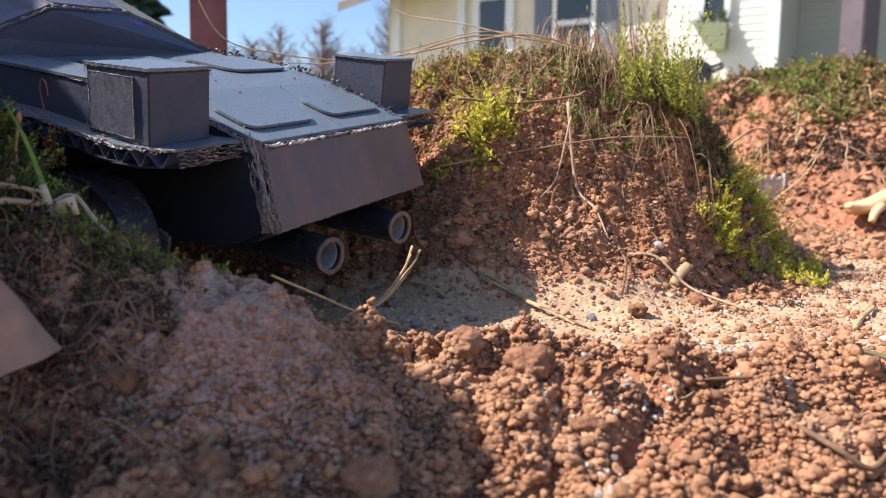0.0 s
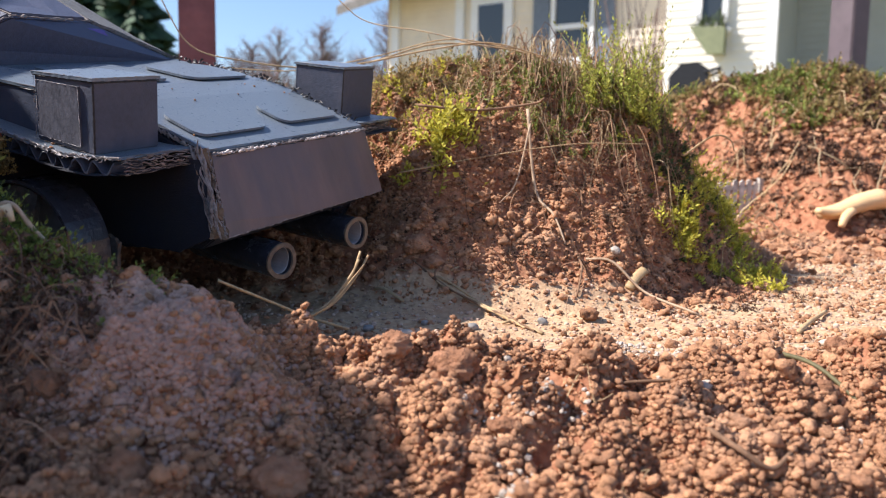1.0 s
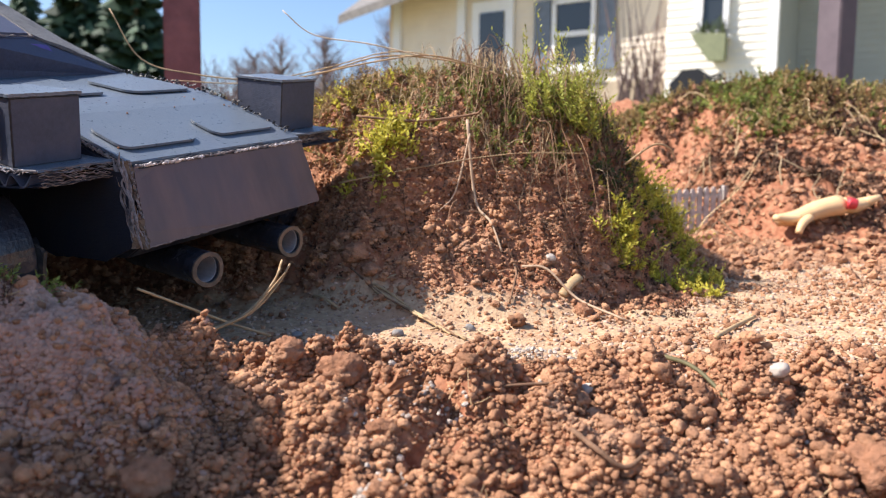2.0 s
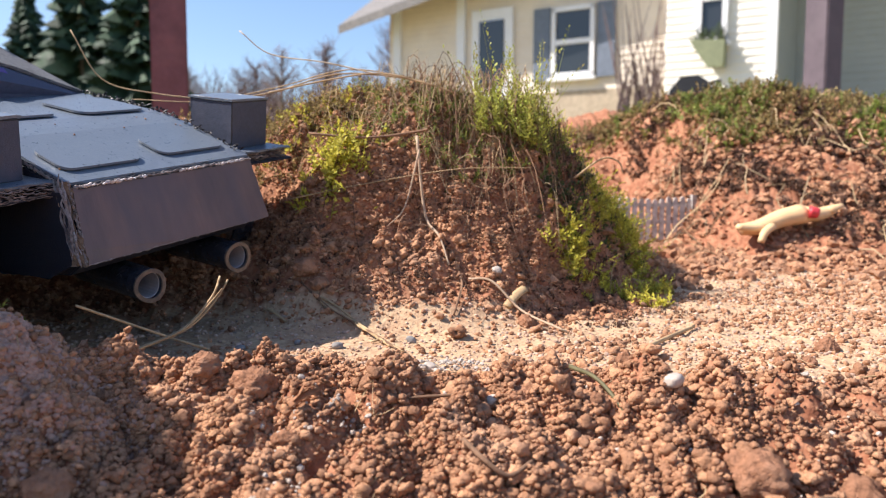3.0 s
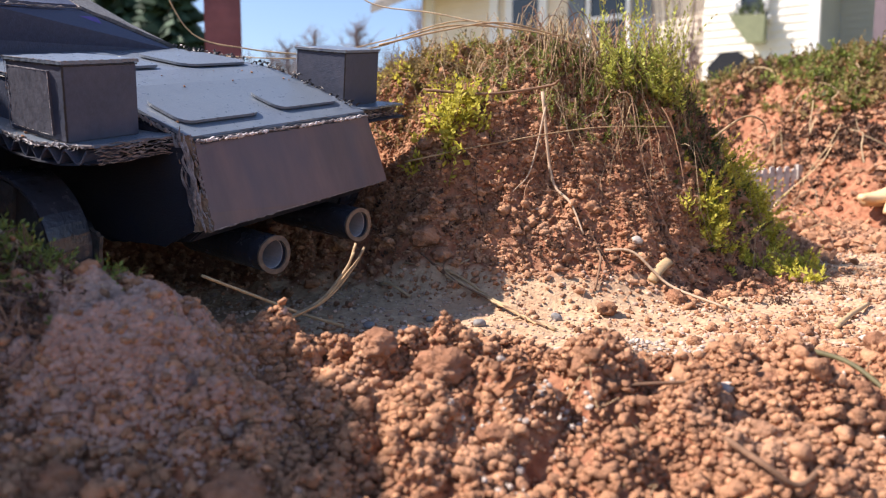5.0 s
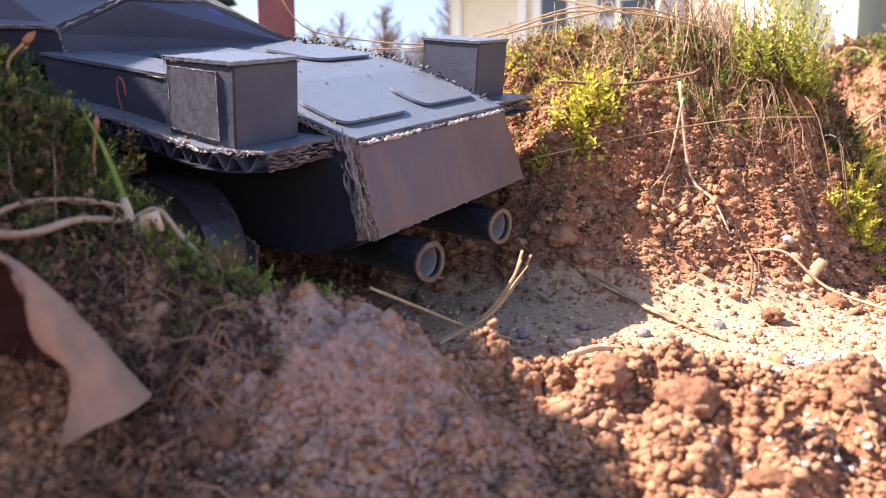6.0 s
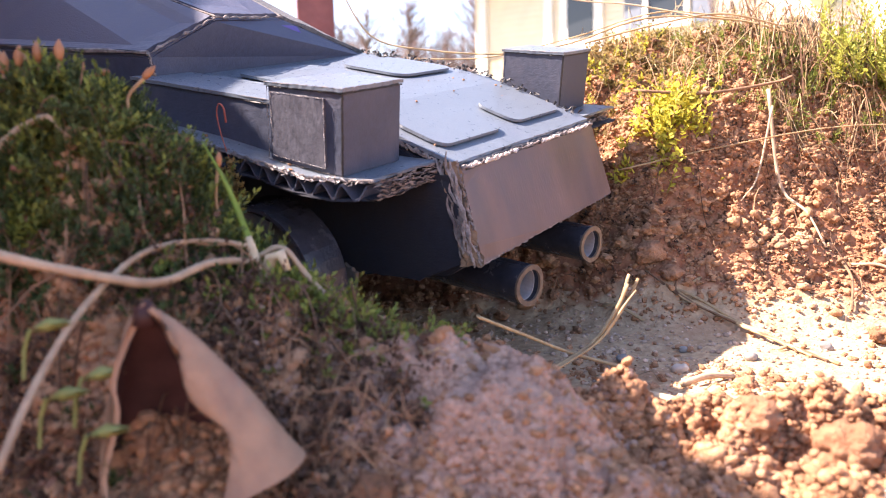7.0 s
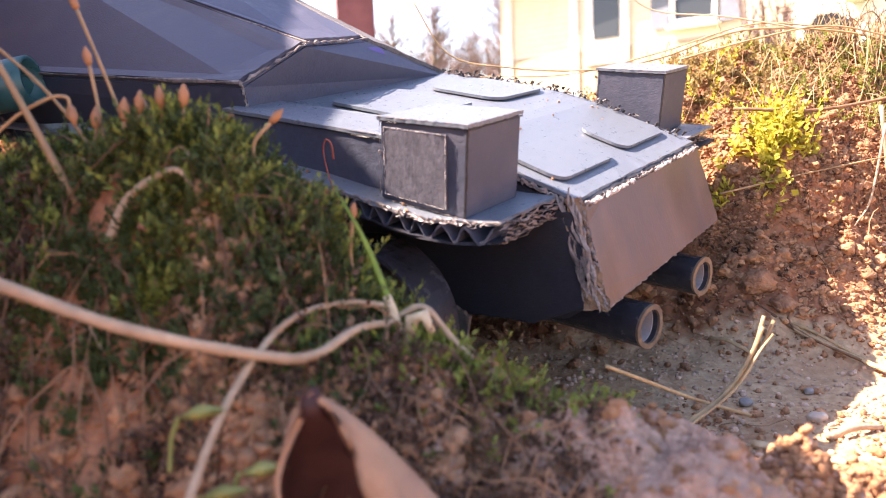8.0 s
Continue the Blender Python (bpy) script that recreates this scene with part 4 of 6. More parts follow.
    rod.tube(mm(curve_path([(-60, -44.6, 30.0), (-44, -44.8, 28.6), (-31, -45, 26.6), (-16, -45, 23.4)], 5)), .32 * MM, 7)
    r = part("rod", rod, M["gloss_navy"], root, "thin dark rod under the fender", smooth=True)
    tip = Shape()
    tip.tube(mm([(-53.6, -44.75, 29.5), (-53, -44.75, 29.4), (-40, -44.9, 28.0), (-31.5, -45.0, 26.7)]), [.1 * MM, .75 * MM, .6 * MM, .5 * MM], 10)
    part("rod_tip", tip, M["green_tip"], r, "pale green coating", smooth=True)
    return root


model_vehicle = build_vehicle()


def on_vehicle(u, v, z):
    return VEHICLE @ Vector((u * MM, v * MM, z * MM))


# ---------- houses and garden behind ----------
def house_front(name, origin, turn, label):
    return base(name, Matrix.Translation((origin[0], origin[1], 0)) @ pose(0, 0, 0, 0, 0, turn), label, "house")


def window_unit(house, x0, x1, z0, z1, y=0.0, shutters=True, split=True):
    w = Shape()
    for a in ((x0, x1, z1 - .09, z1), (x0, x1, z0, z0 + .09), (x0, x0 + .09, z0, z1), (x1 - .09, x1, z0, z1)):
        w.box(a[0], a[1], y - .09, y - .002, a[2], a[3])
    if split:
        w.box(x0, x1, y - .08, y - .004, (z0 + z1) / 2 - .05, (z0 + z1) / 2 + .05)
    win = part("window", w, M["trim"], house, "white window frame")
    part("pane", Shape().box(x0 + .09, x1 - .09, y - .03, y - .006, z0 + .09, (z0 + z1) / 2 - .05), M["glass"], win)
    part("pane", Shape().box(x0 + .09, x1 - .09, y - .04, y - .006, (z0 + z1) / 2 + .05, z1 - .09), M["glass"], win)
    part("sill", Shape().box(x0 - .05, x1 + .05, y - .16, y - .002, z0 - .08, z0 - .01), M["trim"], win)
    if shutters:
        for a in ((x0 - .42, x0 - .05), (x1 + .05, x1 + .42)):
            s = Shape().box(a[0], a[1], y - .05, y - .003, z0 - .04, z1 + .02)
            part("shutter", s, M["shutter"], win, "slate blue shutter")
    return win


def siding(x0, x1, y, z0, z1, step=0.13):
    edge, z = [(y + .25, z0)], z0
    while z < z1 - .01:
        edge += [(y, z), (y + .02, min(z + step, z1))]
        z += step
    return Shape().prism(edge + [(y + .25, z1)], 0, x0, x1)


def build_houses():
    h = house_front("cream_house", (1.81, 16.3), -30, "cream sided house with slate shutters and masonry base")
    part("wall", siding(-4.2, 2.6, -0.03, 1.9, 5.2), M["siding"], h, "cream lap siding")
    part("wall", Shape().box(-4.2, 2.6, -.06, .25, -1.0, 1.9), M["stucco"], h, "tan masonry base wall")
    part("wall", Shape().box(-4.45, -4.2, -.03, 6, -1.0, 5.2), M["siding"], h)
    window_unit(h, -0.24, 0.70, 2.18, 3.60, -.05)
    d = Shape().box(-2.15, -1.15, -.12, -.034, 1.6, 3.75)
    dd = part("door", d, M["trim"], h, "pale door with a dark pane")
    part("pane", Shape().box(-1.95, -1.35, -.15, -.121, 2.1, 3.5), M["glass"], dd)
    for x in (-4.2, -2.45):
        part("corner_board", Shape().box(x - .1, x + .1, -.12, -.032, -0.5, 5.2), M["trim"], h)
    rf = Shape()
    rf.add([(-5.3, -.9, 3.45), (3.0, -.9, 5.0), (3.0, 4, 8), (-5.3, 4, 6.6), (-5.3, -.9, 3.65), (3.0, -.9, 5.2), (3.0, 4, 8.2), (-5.3, 4, 6.8)],
           [(0, 3, 2, 1), (4, 5, 6, 7), (0, 1, 5, 4), (1, 2, 6, 5), (2, 3, 7, 6), (3, 0, 4, 7)])
    part("roof", rf, [M["roof"]], h, "grey shingled roof with a wide eave")
    w = house_front("white_house", (4.24, 13.5), -30, "white sided house wing with a planter under its window")
    part("wall", siding(-1.04, 0.78, 0, 0.2, 5.5), M["siding_b"], w, "white lap siding")
    part("wall", Shape().box(-1.04, -.79, .28, 4, 0, 5.5), M["siding_b"], w)
    part("wall", siding(0.55, 6.0, 2.2, 0.2, 5.5), M["shade_wall"], w, "wall under the porch, its shade put into a grey green colour")
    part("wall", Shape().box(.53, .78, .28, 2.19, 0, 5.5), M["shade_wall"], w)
    part("corner_board", Shape().box(.66, .80, -.04, -.002, 0.2, 5.5), M["trim"], w)
    part("porch_roof", Shape().box(-1.5, 6.5, -1.2, 5, 5.5, 5.75), M["roof"], w)
    window_unit(w, -0.50, 0.02, 2.42, 3.9, -.002, shutters=False)
    pl = Shape()
    pl.prism([(-.55, 2.44), (.03, 2.40), (.02, 1.96), (-.24, 1.97)], 1, -.32, -.10)
    part("planter", pl, M["box_green"], w, "sage green hanging planter box")
    g = Shape()
    for k in range(60):
        x, z = rnd.uniform(-.5, 0), 2.42
        g.tube([(x, rnd.uniform(-.3, -.12), z), (x + rnd.uniform(-.1, .1), rnd.uniform(-.35, -.1), z + rnd.uniform(.05, .3))], [.012, .004], 4)
    tagged(g.object("window_plant", M["moss"]), "dark green plant growing in the planter box", "plant").matrix_world = w.matrix_world
    # covered grill beside the wing
    q = Shape()
    q.prism([(-.27, 0), (.27, 0), (.30, .45), (.27, .66), (.12, .76), (-.12, .74), (-.29, .55)], 1, -.25, .25)
    q.tube([(.22, -.25, .6), (.42, -.25, .66), (.42, .25, .66), (.22, .25, .6)], .03, 6)
    gr = base("grill", Matrix.Translation((3.25, 12.0, 0.86)) @ pose(0, 0, 0, 0, 0, -20), "black covered garden grill beside the house", "grill")
    part("cover", q, M["black"], gr)
    b = base("bin", Matrix.Translation((-0.36, 1.95, -.05)), "dark blue grey plastic bin on the lawn", "bin")
    s = Shape()
    s.prism([(-.035, 0), (.035, 0), (.042, .20), (-.042, .20)], 1, -.035, .035)
    part("tub", s, M["bin"], b, bevel=0.004)
    part("lid", Shape().box(-.046, .046, -.045, .045, .2, .215), M["bin"], b, bevel=0.003)


build_houses()


def stake(name, x, y, w, z1, mat, label, turn):
    s = base(name, Matrix.Translation((x, y, -0.02)) @ pose(0, 0, 0, 0, 0, turn), label, "stake")
    part("post", Shape().box(-w / 2, w / 2, -w / 2, w / 2, 0, z1, jig=.0006), mat, s, bevel=0.0015)
    part("top_cap", Shape().box(-w * .56, w * .56, -w * .56, w * .56, z1, z1 + .008), mat, s)


stake("garden_stake", -0.286, 0.700, 0.031, 0.62, M["stake_red"], "red brown wooden stake standing in the lawn", 20)
stake("garden_stake", 0.452, 1.071, 0.034, 0.75, M["stake_grey"], "grey painted wooden stake standing in the lawn", 32)


def conifer(x, y, z, tall, wide):
    t = base("conifer", Matrix.Translation((x, y, z)), "dark green conifer tree beyond the lawn", "tree")
    part("trunk", Shape().tube([(0, 0, 0), (0, 0, tall * .5), (0, 0, tall)], [wide * .07, wide * .05, .01], 8), M["bark"], t)
    c = Shape()
    for k in range(420):
        f = rnd.random() ** .8
        r = wide * (1 - f) * rnd.uniform(.5, 1.05) + .05
        a = rnd.uniform(0, math.tau)
        zz = tall * (.06 + .92 * f)
        p = Vector((0, 0, zz + .15 * r))
        e = Vector((r * math.cos(a), r * math.sin(a), zz - .25 * r))
        side = (e - p).cross(Vector((0, 0, 1))).normalized() * (.10 + .16 * r)
        drop = Vector((0, 0, -.18 * r - .05))
        m = p.lerp(e, .6)
        c.add([p, m + side + drop, e, m - side + drop, m + Vector((0, 0, .1))], [(0, 1, 4), (1, 2, 4), (2, 3, 4), (3, 0, 4)])
    part("crown", c, M["needle"], t)


def bare_tree(x, y, z, tall, seed):
    r = random.Random(seed)
    t = base("bare_tree", Matrix.Translation((x, y, z)), "leafless grey brown tree beyond the lawn", "tree")
    tr, tw = Shape(), Shape()
    tr.tube(curve_path([(0, 0, 0), (r.uniform(-.1, .1), 0, tall * .4), (r.uniform(-.3, .3), .1, tall * .9)], 5), [tall * .022 * (1 - .8 * i / 10) for i in range(11)], 7)
    for k in range(70):
        f = r.uniform(.2, .9)
        p = Vector((0, 0, tall * f))
        a = r.uniform(0, math.tau)
        e = p + Vector((math.cos(a), math.sin(a), r.uniform(.5, 1.3))) * tall * .28 * (1.15 - f)
        (tr if k < 16 else tw).tube([p, p.lerp(e, .5) + Vector((r.uniform(-.1, .1), 0, .1)), e], [.05 * tall / 8, .03 * tall / 8, .008], 4)
        for j in range(4):
            q = p.lerp(e, r.uniform(.3, 1))
            tw.tube([q, q + Vector((r.uniform(-1, 1), r.uniform(-1, 1), r.uniform(.2, 1.2))) * tall * .07], [.016 * tall / 8, .004], 3)
    part("trunk", tr, M["bark"], t)
    part("crown", tw, M["bare"], t)


conifer(-8.4, 19, .4, 6.5, 1.9)
conifer(-10.8, 21, .4, 7.5, 2.2)
conifer(-13.5, 23, .4, 6.0, 2.0)
conifer(-2.9, 30, .6, 3.4, 1.0)
for k in range(26):
    bare_tree(-20 + k * 1.0 + rnd.uniform(-.4, .4), 32 + rnd.uniform(-5, 9), .5, rnd.uniform(4.0, 6.6), k)


def far_woods():
    """A winter wood along the horizon: trunks and fine twigs past counting."""
    n = 3600
    x, y, tall = nrng.uniform(-34, 4, n), nrng.uniform(36, 50, n), nrng.uniform(2.2, 5.6, n)
    foot = np.stack([x, y, np.full(n, 0.5)], 1)
    top = foot + np.stack([nrng.normal(0, .5, n), nrng.normal(0, .3, n), tall], 1)
    wide = np.stack([nrng.uniform(.02, .07, n), 0 * x, 0 * x], 1)
    V, F = [np.stack([foot - wide, foot + wide, top], 1).reshape(-1, 3)], [np.arange(3 * n).reshape(-1, 3)]
    for k in range(5):
        p = foot + (top - foot) * nrng.uniform(.25, .95, (n, 1))
        e = p + np.stack([nrng.normal(0, .55, n), nrng.normal(0, .3, n), nrng.uniform(.2, 1.0, n)], 1)
        F.append(np.arange(3 * n).reshape(-1, 3) + 3 * n * (k + 1))
        V.append(np.stack([p - wide * .5, p + wide * .5, e], 1).reshape(-1, 3))
    tagged(big_mesh("far_woods", np.concatenate(V), np.concatenate(F), M["bare"], smooth=False), "leafless grey brown woods along the horizon", "woods", kind="stuff")


far_woods()


def shrub():
    t = base("bare_shrub", Matrix.Translation((3.2, 14.6, .4)), "leafless brown shrub against the house", "shrub")
    s = Shape()
    for k in range(46):
        x = rnd.uniform(-.9, .7)
        p = Vector((x * .5, rnd.uniform(-.1, .1), 0))
        s.tube(curve_path([p, p + Vector((rnd.uniform(-.2, .2), 0, rnd.uniform(.6, 1.2))), p + Vector((rnd.uniform(-.6, .6), rnd.uniform(-.2, .2), rnd.uniform(1.4, 3.4)))], 3), [.05, .045, .035, .03, .02, .012, .006], 4)
    part("crown", s, M["bare"], t)


shrub()

# ---------- moss and dry grass ----------
def moss_patch(name, places, lens, leaf, mat, label, leaves=14, lean=0.5, up=None, wide=0.34, category="moss"):
    """Shoots with small leaves all round, as one mesh."""
    n = len(places)
    way = nrng.normal(0, lean, (n, 3))
    way[:, 2] = 1.0
    if up is not None:
        way += up
    way /= np.linalg.norm(way, axis=1)[:, None]
    bend = nrng.normal(0, 0.35, (n, 3))
    side = np.cross(way, nrng.normal(size=(n, 3)))
    side /= np.linalg.norm(side, axis=1)[:, None]
    third = np.cross(way, side)
    V, F, c = [], [], 0
    for k in range(leaves):
        f = (k + 0.6) / leaves
        a = 2.4 * k + nrng.uniform(-.5, .5, n)
        out = side * np.cos(a)[:, None] + third * np.sin(a)[:, None]
        root = places + (way * f + bend * f * f * 0.5) * lens[:, None]
        ll = (leaf * (1.15 - 0.6 * f) * nrng.uniform(.7, 1.3, n))[:, None]
        tip = root + (out * (1.0 - 0.45 * f) + way * (0.35 + 0.6 * f)) * ll
        wdt = np.cross(out, way) * ll * wide
        mid = root * .55 + tip * .45
        q = np.stack([root, mid + wdt, tip, mid - wdt], 1)
        V.append(q.reshape(-1, 3))
        i = c + np.arange(n)[:, None] * 4
        F.append(np.concatenate([i + np.array([0, 1, 2]), i + np.array([0, 2, 3])], 0))
        c += 4 * n
    # stems
    tip = places + (way + bend * .5) * lens[:, None]
    w = side * (leaf * 0.10)
    q = np.stack([places - w, places + w, tip, tip + third * leaf * .05], 1)
    V.append(q.reshape(-1, 3))
    i = c + np.arange(n)[:, None] * 4
    F.append(np.concatenate([i + np.array([0, 1, 2]), i + np.array([0, 2, 3])], 0))
    ob = big_mesh(name, np.concatenate(V), np.concatenate(F), mat, smooth=False)
    return tagged(ob, label, category, kind="stuff")


def strew(n, x0, x1, y0, y1, weight=None, sink=0.0008):
    p = scatter(n, x0, x1, y0, y1, weight or (lambda x, y: np.ones_like(x)))
    p[:, 2] -= sink
    return p


def lens_of(p, lo, hi):
    return lo + (hi - lo) * nrng.random(len(p)) ** 1.5


# knoll
def knoll_top(x, y):
    return np.clip(sm(0.016, 0.028, knoll_mask(x, y)) * sm(0.101, 0.113, y - 0.10 * (x + 0.126)) + 0.05, 0, 1) * np.clip(0.9 + 1.1 * field(x, y, 90, 3), 0.2, 1)


p = strew(8500, -0.191, -0.1125, 0.092, 0.140, knoll_top)
moss_patch("moss_cushion", p, lens_of(p, 0.0018, 0.0046), 0.00120, M["moss"], "dark green cushion of moss over the near bank", 18, 0.45, wide=0.22)
p = strew(900, -0.166, -0.108, 0.110, 0.138, lambda x, y: knoll_top(x, y) * (field(x, y, 130, 1) > 0.15))
moss_patch("moss_tips", p, lens_of(p, 0.003, 0.0052), 0.0013, M["moss_leafy"], "pale yellow green moss tips on the near bank", 18, 0.5, wide=0.24)
p = strew(430, -0.118, -0.084, 0.111, 0.132, lambda x, y: np.exp(-((x + 0.104) / 0.011) ** 2 - ((y - 0.1225) / 0.006) ** 2))
moss_patch("moss_clump", p, lens_of(p, 0.0018, 0.0044), 0.0014, M["moss_leafy"], "leafy green moss round the foot of a grass blade", 16, 0.7, wide=0.24)
p = strew(15000, -0.205, -0.086, 0.050, 0.120, lambda x, y: sm(-0.086, -0.100, x) * (field(x, y, 80, 4) > -0.45) * (np.hypot((x + 0.1088) / 0.009, (y - 0.0985) / 0.007) > 1))
moss_patch("dry_moss", p, lens_of(p, 0.002, 0.005), 0.0010, M["moss_dead"], "dead brown moss and litter on the bank's face", 10, 0.9)

# long bank behind
crest = lambda x, y: np.clip((berm_mask(x, y) - 0.72) * 4, 0, 1) * np.clip(0.5 + 1.2 * field(x, y, 50, 0), 0.05, 1)
p = strew(3400, -0.30, 0.030, 0.235, 0.33, crest)
moss_patch("bank_moss", p, lens_of(p, 0.003, 0.007), 0.0016, M["moss_olive"], "dry olive moss along the top of the bank", 12, 0.7)
p = strew(1150, -0.075, 0.022, 0.232, 0.285, lambda x, y: np.clip((berm_mask(x, y) - 0.55) * 4, 0, 1) * sm(-0.06, -0.01, x))
moss_patch("bank_moss", p, lens_of(p, 0.003, 0.008), 0.0015, M["moss_leafy"], "green moss hanging over the bank's brow", 20, 0.8, wide=0.18)
shoulder = lambda x, y: np.clip(1 - np.abs(berm_mask(x, y) - 0.42) * 2.0, 0, 1) * sm(0.004, 0.022, x) * (1 - sm(0.042, 0.056, x)) * np.clip(0.45 + 1.8 * field(x, y, 95, 2), 0.0, 1)
p = strew(3900, -0.006, 0.066, 0.232, 0.32, lambda x, y: shoulder(x, y) * np.clip(0.55 + 1.8 * field(x, y, 130, 4), 0.08, 1), sink=0.0)
moss_patch("lime_moss", p, lens_of(p, 0.003, 0.011), 0.0017, M["moss_lime"], "bright lime moss down the bank's shoulder", 20, 0.9, wide=0.27)
p = strew(700, -0.026, 0.050, 0.220, 0.30, lambda x, y: np.clip(1 - np.abs(berm_mask(x, y) - 0.6) * 1.4, 0, 1) * sm(-0.018, 0.010, x) * np.clip(0.5 + field(x, y, 70, 5), 0.1, 1))
moss_patch("dead_brush", p, lens_of(p, 0.003, 0.008), 0.0018, M["moss_dead"], "dark dead brush on the bank's shoulder", 10, 1.0, wide=0.12)
p = strew(500, -0.006, 0.056, 0.222, 0.30, lambda x, y: np.clip(1 - np.abs(berm_mask(x, y) - 0.55) * 2.1, 0, 1) * sm(0.004, 0.022, x))
moss_patch("green_moss", p, lens_of(p, 0.003, 0.007), 0.0016, M["moss"], "green moss under the lime moss on the shoulder", 12, 0.8)
p = strew(60, -0.010, 0.012, 0.236, 0.256)
p[:, 2] = np.maximum(p[:, 2], 0.050 - 0.6 * np.maximum(0, p[:, 0]))
moss_patch("moss_spray", p, lens_of(p, 0.010, 0.031), 0.0018, M["moss_spray"], "feathery lime sprays standing up from the bank", 40, 0.22, wide=0.24)
p = strew(520, -0.068, -0.032, 0.214, 0.240, lambda x, y: np.exp(-((x + 0.0500) / 0.0065) ** 2 - ((y - 0.2272) / 0.0040) ** 2) * (field(x, y, 150, 2) > -0.45), sink=-0.0005)
moss_patch("lime_plant", p, lens_of(p, 0.004, 0.009), 0.0020, M["moss_lime"], "small lime green leafy plant beside the vehicle", 9, 0.8, category="plant")
p = strew(220, -0.125, -0.050, 0.248, 0.275, lambda x, y: np.clip((berm_mask(x, y) - 0.75) * 5, 0, 1) * (field(x, y, 70, 5) > -0.1))
moss_patch("yellow_moss", p, lens_of(p, 0.003, 0.006), 0.0018, M["moss_lime"], "yellow green moss on the bank's crest", 10, 0.8)
p = strew(1500, -0.07, 0.035, 0.21, 0.255, lambda x, y: 0.2 + 0 * x)
moss_patch("moss_scraps", p, lens_of(p, 0.001, 0.003), 0.0012, M["moss_dead"], "scraps of dead moss caught in the clay slope", 8, 1.0)

p = strew(3600, -0.205, -0.088, 0.050, 0.102, lambda x, y: sm(-0.088, -0.102, x) * (1 - sm(0.010, 0.018, knoll_mask(x, y))) * (field(x, y, 120, 2) > -0.1) * (np.hypot((x + 0.1088) / 0.009, (y - 0.0985) / 0.007) > 1))
moss_patch("leaf_litter", p, lens_of(p, 0.001, 0.003), 0.0020, M["litter"], "red brown leaf and bark litter on the near bank", 3, 1.2, wide=0.36, category="litter")
# ridge on the far side
p = strew(11000, 0.0, 0.45, 0.33, 0.50, lambda x, y: np.clip(ridge_mask(x, y) * 2, 0, 1) * (field(x, y, 40, 1) > -0.1))
moss_patch("ridge_litter", p, lens_of(p, 0.002, 0.006), 0.0024, M["moss_dead"], "dead moss and litter down the far bank", 8, 1.0)
p = strew(3400, -0.03, 0.55, 0.37, 0.52, lambda x, y: np.clip((ridge_mask(x, y) - 0.62) * 4, 0, 1) * np.clip(0.4 + 1.4 * field(x, y, 26, 0), 0.02, 1))
moss_patch("ridge_moss", p, lens_of(p, 0.004, 0.010), 0.0028, M["moss_olive"], "olive brown moss along the far ridge", 12, 0.6)
p = strew(2600, 0.0, 0.55, 0.37, 0.50, lambda x, y: np.clip((ridge_mask(x, y) - 0.6) * 4, 0, 1) * np.clip(0.1 + 1.8 * field(x, y, 30, 3), 0, 1))
moss_patch("ridge_moss", p, lens_of(p, 0.004, 0.010), 0.0028, M["moss_leafy"], "green moss clumps along the far ridge", 12, 0.6)


def surface(x, y, lift=0.0):
    return Vector((x, y, ground_z(x, y) + lift))


def fibres(name, n, where, lo, hi, radius, mat, label, droop=0.5, lift=0.003):
    """Fine dry grass, tangled over the soil."""
    sh = Shape()
    for _ in range(n):
        x, y = where()
        a, ln = rnd.uniform(0, math.tau), rnd.uniform(lo, hi)
        pts = []
        for s in range(6):
            f = s / 5
            a += rnd.uniform(-.5, .5)
            px, py = x + math.cos(a) * ln * f, y + math.sin(a) * ln * f
            pts.append(surface(px, py, lift * math.sin(math.pi * f) * rnd.uniform(.3, 1.6) + .0004))
        path = curve_path(pts, 2)
        sh.tube(path, [radius * (1 - .6 * i / len(path)) for i in range(len(path))], 3, cap=False)
    return tagged(sh.object(name, mat), label, "dry grass", kind="stuff")


fibres("dry_grass", 240, lambda: (rnd.gauss(-0.012, 0.018), rnd.uniform(0.236, 0.270)), 0.006, 0.020, 0.00012, M["straw_fibre"], "tangle of dry grass over the bank's brow", lift=0.009)
fibres("dry_grass", 80, lambda: (rnd.uniform(-0.10, 0.02), rnd.uniform(0.212, 0.27)), 0.006, 0.02, 0.00012, M["twig_fibre"], "fine brown roots across the clay slope", lift=0.004)
fibres("dry_grass", 230, lambda: (rnd.uniform(-0.166, -0.091), rnd.uniform(0.082, 0.120)), 0.004, 0.02, 0.00015, M["twig_fibre"], "fine brown roots in the near bank", lift=0.003)
fibres("dry_grass", 60, lambda: (rnd.gauss(-0.004, 0.011), rnd.uniform(0.238, 0.262)), 0.006, 0.022, 0.00020, M["twig_fibre"], "dark tangle of roots on the bank's brow", lift=0.010)
fibres("dry_grass", 40, lambda: (rnd.uniform(-0.10, 0.09), rnd.uniform(0.10, 0.17)), 0.004, 0.014, 0.00012, M["straw_fibre"], "bits of dry grass on the soil", lift=0.001)
fibres("dry_grass", 110, lambda: (rnd.uniform(0.06, 0.35), rnd.uniform(0.33, 0.45)), 0.012, 0.04, 0.0004, M["straw_fibre"], "dry grass on the far ridge", lift=0.006)


def strand(name, points, radius, mat, label, category, taper=0.5, steps=6, sides=7, flat=1.0, lump=0.0):
    path = curve_path(points, steps)
    n = len(path)
    r = [radius * (1 - (1 - taper) * i / (n - 1)) * (1 + rnd.uniform(-lump, lump)) for i in range(n)]
    return tagged(Shape().tube(path, r, sides, flat=flat).object(name, mat, smooth=True), label, category)


